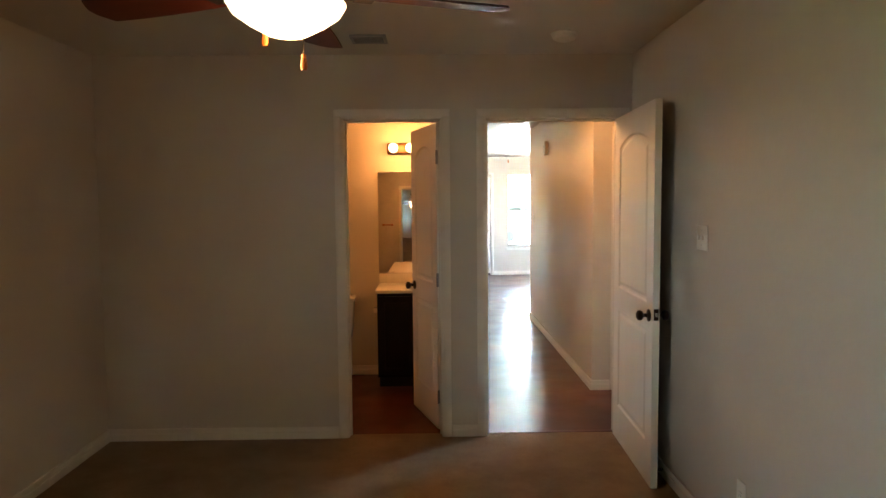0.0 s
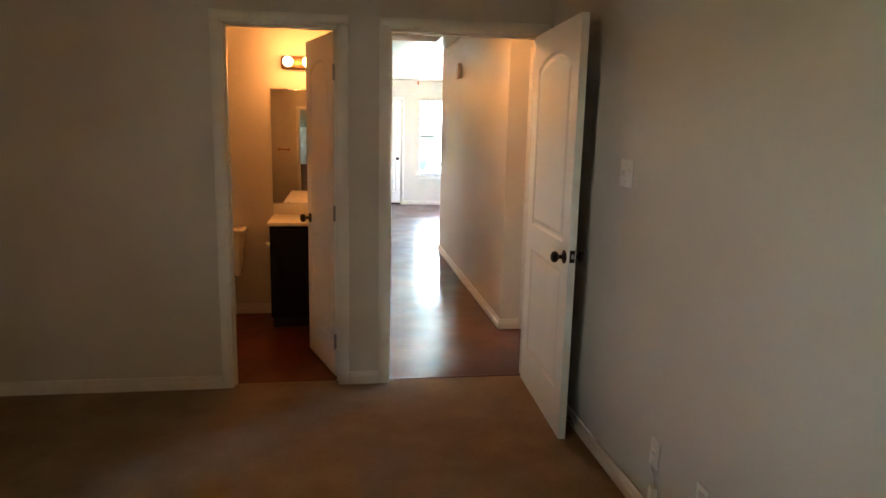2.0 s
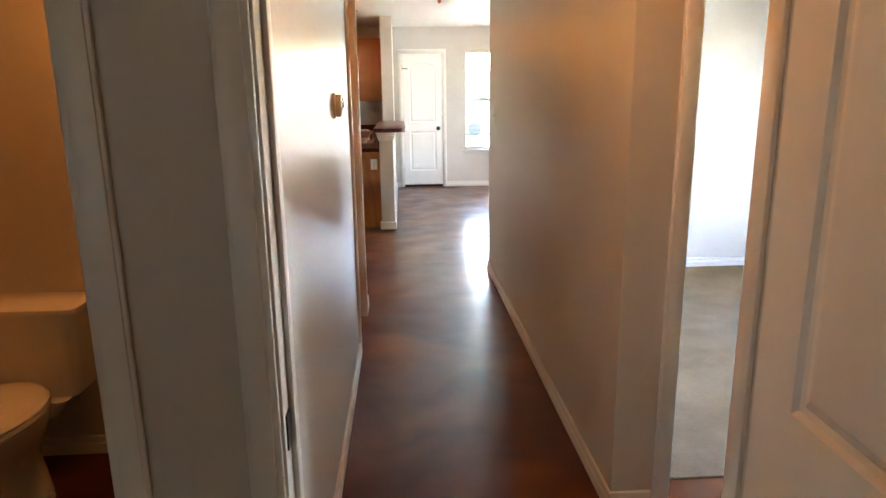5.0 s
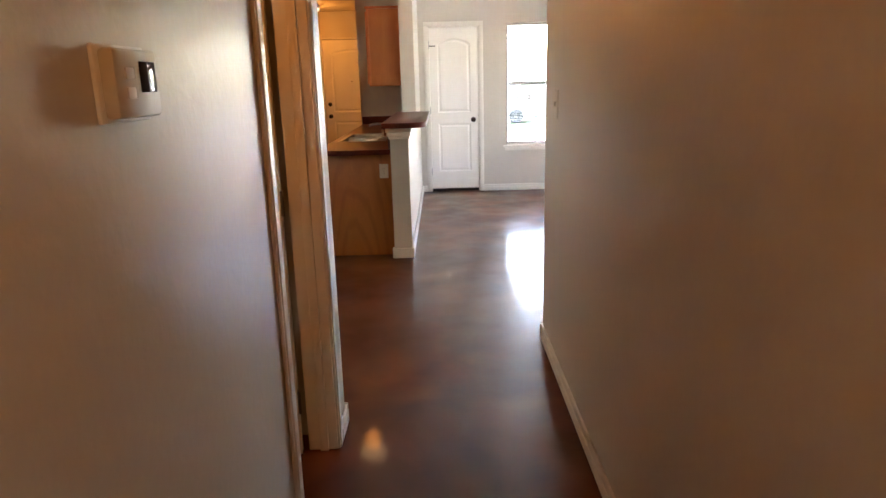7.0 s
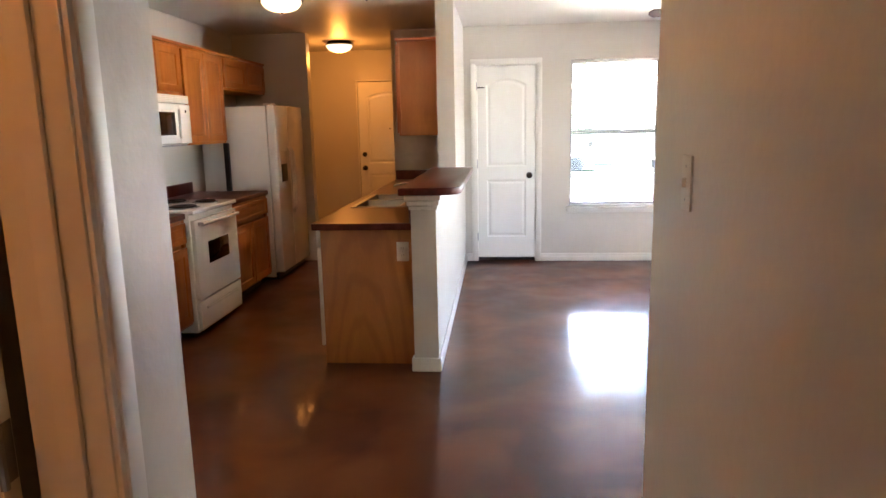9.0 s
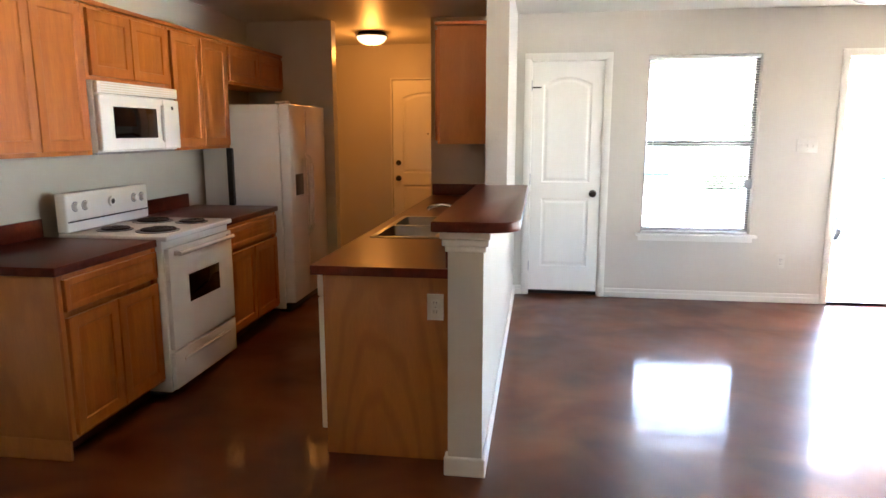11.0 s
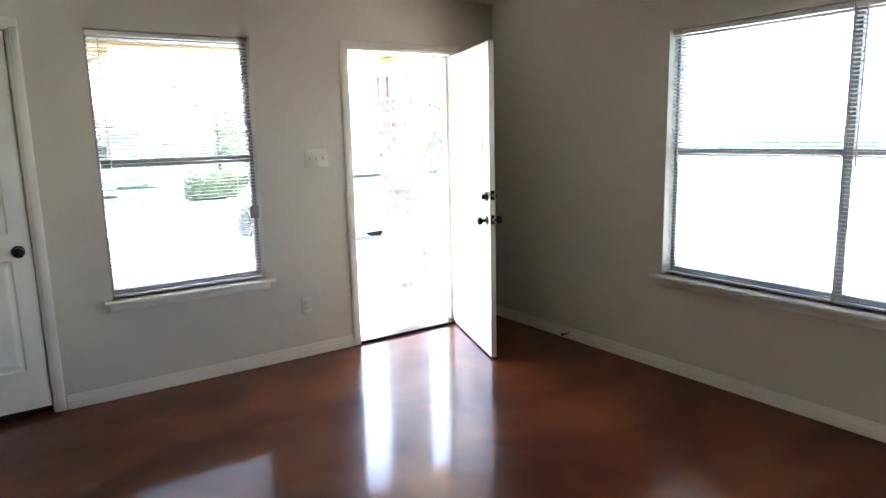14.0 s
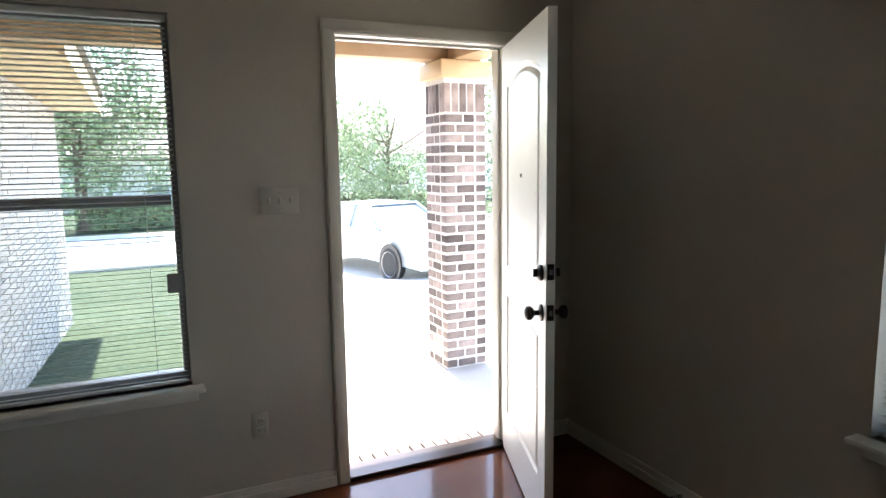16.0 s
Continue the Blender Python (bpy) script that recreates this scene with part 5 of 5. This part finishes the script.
# garage wing
gw = thing("garage_wing", "pale brick garage wing with tan eaves", "house wing", pose(0, 0, 0), kind="structure")
GX, G0, G1 = 1.385, YN + 0.142, 21.0
part("core", boxed(-4.6, 15.56, -1.0, GX - 0.012, G1 - 0.012, 2.44), M_MORTAR, gw)
part("core_front", boxed(1.385 - 0.05, G0, -1.0, GX - 0.0125, 15.56, 2.44), M_MORTAR, gw)
verts, faces = [], []
zc, c = -0.95, 0
while zc < 2.20:
    y = G0 + (0.0 if c % 2 else 0.10)
    while y < G1 - 0.1:
        y1 = min(y + 0.192, G1)
        x1 = GX + random.uniform(-0.003, 0.002)
        i = len(verts)
        verts += [(GX - 0.05, y, zc), (x1, y, zc), (x1, y1, zc), (GX - 0.05, y1, zc), (GX - 0.05, y, zc + 0.06), (x1, y, zc + 0.06), (x1, y1, zc + 0.06), (GX - 0.05, y1, zc + 0.06)]
        faces += [tuple(i + k for k in q) for q in ((0, 1, 5, 4), (1, 2, 6, 5), (2, 3, 7, 6), (4, 5, 6, 7), (3, 2, 1, 0))]
        y += 0.202
    zc += 0.0715
    c += 1
me = bpy.data.meshes.new("brickwork")
me.from_pydata(verts, [], faces)
M_PALE = mat("pale_brick", (0.46, 0.42, 0.39), (0.34, 0.30, 0.28), scale=5, rough=0.9, bump=0.4, bscale=150, grain=0.4)
me.materials.append(M_PALE)
bw = new("brickwork", me)
bw.parent = gw
tagged(bw, kind="stuff")
part("eave_soffit", boxed(GX + 0.001, 15.62, 2.20, GX + 0.52, G1 + 0.35, 2.24), M_TAN, gw)
part("fascia", boxed(GX + 0.52, 15.62, 2.18, GX + 0.55, G1 + 0.35, 2.40), M_TAN, gw)
bm = bmesh.new()
ring = []
for y in (15.62, G1 + 0.40):
    ring.append([bm.verts.new(p) for p in ((-5.2, y, 2.41), (GX + 0.60, y, 2.41), (GX + 0.60, y, 2.46), (-1.8, y, 4.2), (-5.2, y, 2.46))])
bm.faces.new(ring[0][::-1]), bm.faces.new(ring[1])
for i in range(5):
    bm.faces.new((ring[0][i], ring[0][(i + 1) % 5], ring[1][(i + 1) % 5], ring[1][i]))
part("roof", bm, M_SHINGLE, gw, "brown shingle roof", smooth=False)


def tree(name, label, x, y, h, spread, seed, leaves=2600, low=0.35):
    rng = random.Random(seed)
    t = thing(name, label, "tree", pose(x, y, ground_z(y)), group="trees")
    bm = bmesh.new()
    lathe(bm, [(0.035 * h * 0.9, -0.1), (0.024 * h, h * 0.05), (0.018 * h, h * 0.3), (0.010 * h, h * 0.6), (0.002 * h, h * 0.8)], 10)
    ends = []
    for k in range(9):
        a, e = rng.uniform(0, 6.28), rng.uniform(0.3, 1.0)
        z0 = h * rng.uniform(0.25, 0.6)
        l = spread * rng.uniform(0.5, 0.85)
        p1 = Vector((math.cos(a) * l * 0.5, math.sin(a) * l * 0.5, z0 + l * 0.35 * e))
        p2 = Vector((math.cos(a) * l, math.sin(a) * l, z0 + l * 0.75 * e))
        for i, (p, q, r) in enumerate(((Vector((0, 0, z0)), p1, 0.008 * h), (p1, p2, 0.004 * h))):
            tube(bm, [p, q], r, 5)
        ends += [p1, p2]
    part("trunk", bm, M_BARK, t)
    clumps = []
    for k in range(42):
        c = Vector(rng.choice(ends)) + Vector((rng.gauss(0, 0.25), rng.gauss(0, 0.25), rng.gauss(0.1, 0.2))) * spread
        if low < 0.2 and k % 3 == 0:
            c.z = h * rng.uniform(low, 0.42)
        c.z = min(max(c.z, h * low), h)
        clumps.append((c, spread * rng.uniform(0.16, 0.34)))
    vs, fs = [], []
    for k in range(leaves * 2):
        c, r = rng.choice(clumps)
        d = Vector((rng.gauss(0, 1), rng.gauss(0, 1), rng.gauss(0, 0.8))).normalized() * r * rng.uniform(0.45, 1.05)
        p, s = c + d, rng.uniform(0.032, 0.085) * (h / 6) ** 0.5
        u = Vector((rng.gauss(0, 1), rng.gauss(0, 1), rng.gauss(0, 1))).normalized()
        v = u.cross(Vector((rng.gauss(0, 1), rng.gauss(0, 1), rng.gauss(0, 1)))).normalized()
        i = len(vs)
        vs += [tuple(p - u * s), tuple(p + v * s * 0.55), tuple(p + u * s), tuple(p - v * s * 0.55)]
        fs.append((i, i + 1, i + 2, i + 3))
    me = bpy.data.meshes.new("crown")
    me.from_pydata(vs, [], fs)
    me.materials.append(M_LEAF)
    ob = new("crown", me)
    ob.parent = t
    tagged(ob, "leafy green crown", kind="stuff")
    return t


tree("tree", "leafy green street tree behind the parked car", 12.4, 38.0, 5.6, 3.6, 3, 7000, 0.10)
tree("tree", "tall leafy tree beyond the brick column", 13.8, 27.5, 7.0, 3.4, 5, 6500, 0.15)
tree("tree", "large leafy tree seen over the garage eave", 0.6, 37.5, 9.0, 3.7, 8, 8000, 0.10)
tree("tree", "leafy tree across the street", 11.0, 44.0, 5.6, 3.6, 12, 5200, 0.10)
tree("tree", "leafy green tree beside the house across", -4.0, 46.0, 9.0, 4.5, 21, 5200, 0.10)


def hedge(label, x0, x1, y, d, h, seed):
    rng = random.Random(seed)
    t = thing("hedge", label, "hedge", pose(x0, y, ground_z(y)))
    bm = boxed(0, 0, 0, x1 - x0, d, h * 0.9, 0.08)
    part("stems", bm, M_BARK, t)
    vs, fs = [], []
    for k in range(2600):
        p = Vector((rng.uniform(-0.05, x1 - x0 + 0.05), rng.choice((rng.uniform(-0.08, 0.04), rng.uniform(0, d))), rng.uniform(0.02, h)))
        if p.y > 0.05:
            p.z = h * rng.uniform(0.88, 1.04)
        u = Vector((rng.gauss(0, 1), rng.gauss(0, 1), rng.gauss(0, 1))).normalized() * rng.uniform(0.06, 0.12)
        v = u.orthogonal() * 0.6
        i = len(vs)
        vs += [tuple(p - u), tuple(p + v), tuple(p + u), tuple(p - v)]
        fs.append((i, i + 1, i + 2, i + 3))
    me = bpy.data.meshes.new("foliage")
    me.from_pydata(vs, [], fs)
    me.materials.append(M_LEAF)
    ob = new("foliage", me)
    ob.parent = t
    tagged(ob, kind="stuff")


hedge("clipped green hedge along the far pavement", 7.7, 14.4, 37.2, 0.9, 1.0, 4)
hedge("clipped green hedge at the far lawn", 0.4, 3.6, 37.4, 1.0, 0.9, 6)


# the grey base stands in for sky mirrored in dark glass
M_CAR_GLASS = mat("car_glass_sky_grey", (0.16, 0.18, 0.19), rough=0.05, rvar=0.01, coat=1.0)


def car(m, label):
    c = thing("car", label, "car", m, group="parked cars")
    side = [(-2.25, 0.35), (-2.28, 0.62), (-2.15, 0.88), (-1.2, 0.95), (1.0, 0.93), (2.0, 0.80), (2.27, 0.62), (2.25, 0.32)]
    rings = []
    for y, k in ((-0.86, 0.93), (-0.90, 0.99), (0.90, 0.99), (0.86, 0.93)):
        rings.append([(x * k, y, 0.30 + (z - 0.30) * (0.97 if abs(y) < 0.88 else 1.0)) for x, z in side])
    part("body", loft(bmesh.new(), rings), M_CARPAINT, c)
    cab = [[(-1.75, 0.93), (-1.05, 1.40), (0.15, 1.42), (1.05, 0.92)], [(-1.70, 0.93), (-0.98, 1.39), (0.10, 1.41), (0.98, 0.92)]]
    for s in (-1, 1):
        bm = bmesh.new()
        ringo = [[(x, s * (0.80 if z < 1 else 0.62), z) for x, z in cab[1]], [(x, s * (0.78 if z < 1 else 0.60), z) for x, z in cab[1]]]
        part("side_window", loft(bm, ringo), M_CAR_GLASS, c)
    ringo = [[(x, y * (1.0 if z < 1 else 0.77), z) for x, z in cab[0]] for y in (-0.79, 0.79)]
    part("cabin", loft(bmesh.new(), ringo), M_CAR_GLASS, c, "glasshouse with the sky's reflection in its grey")
    part("roof", boxed(-1.08, -0.60, 1.40, 0.20, 0.60, 1.445, 0.02), M_CARPAINT, c)
    for s in (-1, 1):
        for a, b in (((-1.74, 0.94), (-1.05, 1.42)), ((1.04, 0.93), (0.16, 1.43)), ((-0.35, 0.94), (-0.35, 1.42))):
            part("pillar", tube(bmesh.new(), [(a[0], s * 0.80, a[1]), (b[0], s * 0.615, b[1])], 0.035, 6), M_CARPAINT, c)
        for x in (-1.38, 1.38):
            w = part("wheel", lathe(bmesh.new(), [(0.20, -0.10), (0.30, -0.105), (0.325, -0.08), (0.325, 0.08), (0.30, 0.105), (0.20, 0.10)], 28, (x, s * 0.83, 0.325), "y"), M_TYRE, c, "black rubber tyre")
            part("rim", lathe(bmesh.new(), [(0, 0.09 * s), (0.08, 0.10 * s), (0.235, 0.095 * s), (0.255, 0.108 * s), (0.255, 0.06 * s), (0, 0.05 * s)], 20, (x, s * 0.83, 0.325), "y"), M_STEEL, w)
            part("wheel_arch", lathe(bmesh.new(), [(0.33, -0.02), (0.39, -0.02), (0.39, 0.012), (0.33, 0.012)], 28, (x, s * 0.895, 0.34), "y"), M_BLACK, c)
        part("headlight", boxed(2.02, s * 0.72 - 0.14, 0.60, 2.24, s * 0.72 + 0.14, 0.74, 0.04, 3), M_CHROME, c)
        part("tail_light", boxed(-2.28, s * 0.72 - 0.13, 0.68, -2.16, s * 0.72 + 0.13, 0.84, 0.03), M_RED_LENS, c)
        part("mirror", boxed(0.72, s * 0.93 - 0.08, 0.93, 0.86, s * 0.93 + 0.08, 1.05, 0.03), M_CARPAINT, c)
    part("bumper", boxed(2.10, -0.80, 0.26, 2.31, 0.80, 0.56, 0.05, 3), M_CARPAINT, c)
    part("grille", boxed(2.29, -0.55, 0.30, 2.318, 0.55, 0.40, 0.006), M_CAR_GLASS, c)
    part("rear_bumper", boxed(-2.33, -0.80, 0.28, -2.14, 0.80, 0.52, 0.05, 3), M_CARPAINT, c)
    return c


c0 = car(pose(7.32, 24.45, ground_z(24.45) + 0.05, 0, 0, -77), "silver sedan parked on the drive facing the house")
copy_thing(c0, pose(3.4, 42.0, ground_z(42), 0, 0, 175))


def house(x, y, w, d, label):
    hs = thing("house", label, "house", pose(x, y, ground_z(y)), group="houses across the street")
    part("wall", boxed(0, 0, 0, w, d, 2.7), M_TRIM, hs)
    bm = bmesh.new()
    lo = [bm.verts.new(p) for p in ((-0.5, -0.5, 2.71), (w + 0.5, -0.5, 2.71), (w + 0.5, d + 0.5, 2.71), (-0.5, d + 0.5, 2.71))]
    hi = [bm.verts.new(p) for p in ((d * 0.4, d / 2, 5.0), (w - d * 0.4, d / 2, 5.0))]
    for q in ((lo[0], lo[1], hi[1], hi[0]), (lo[2], lo[3], hi[0], hi[1]), (lo[1], lo[2], hi[1]), (lo[3], lo[0], hi[0]), tuple(lo[::-1])):
        bm.faces.new(q)
    part("roof", bm, M_SHINGLE, hs, smooth=False)
    for wx in (1.2, w - 3.0):
        wi = part("window", boxed(wx, -0.05, 0.9, wx + 1.5, 0.04, 2.2, 0.01), M_TRIM, hs)
        for k in range(2):
            part("pane", boxed(wx + 0.08 + 0.69 * k, -0.06, 0.98, wx + 0.73 + 0.69 * k, -0.051, 2.12), M_BLACK_GLASS, wi)
    part("door", boxed(w / 2 - 0.45, -0.05, 0.05, w / 2 + 0.45, 0.03, 2.1, 0.01), M_DOOR, hs)
    return hs


house(-6.0, 48.0, 14.0, 8.0, "low brick house across the street")
house(14.0, 46.0, 15.0, 8.0, "wide brick house across the street")
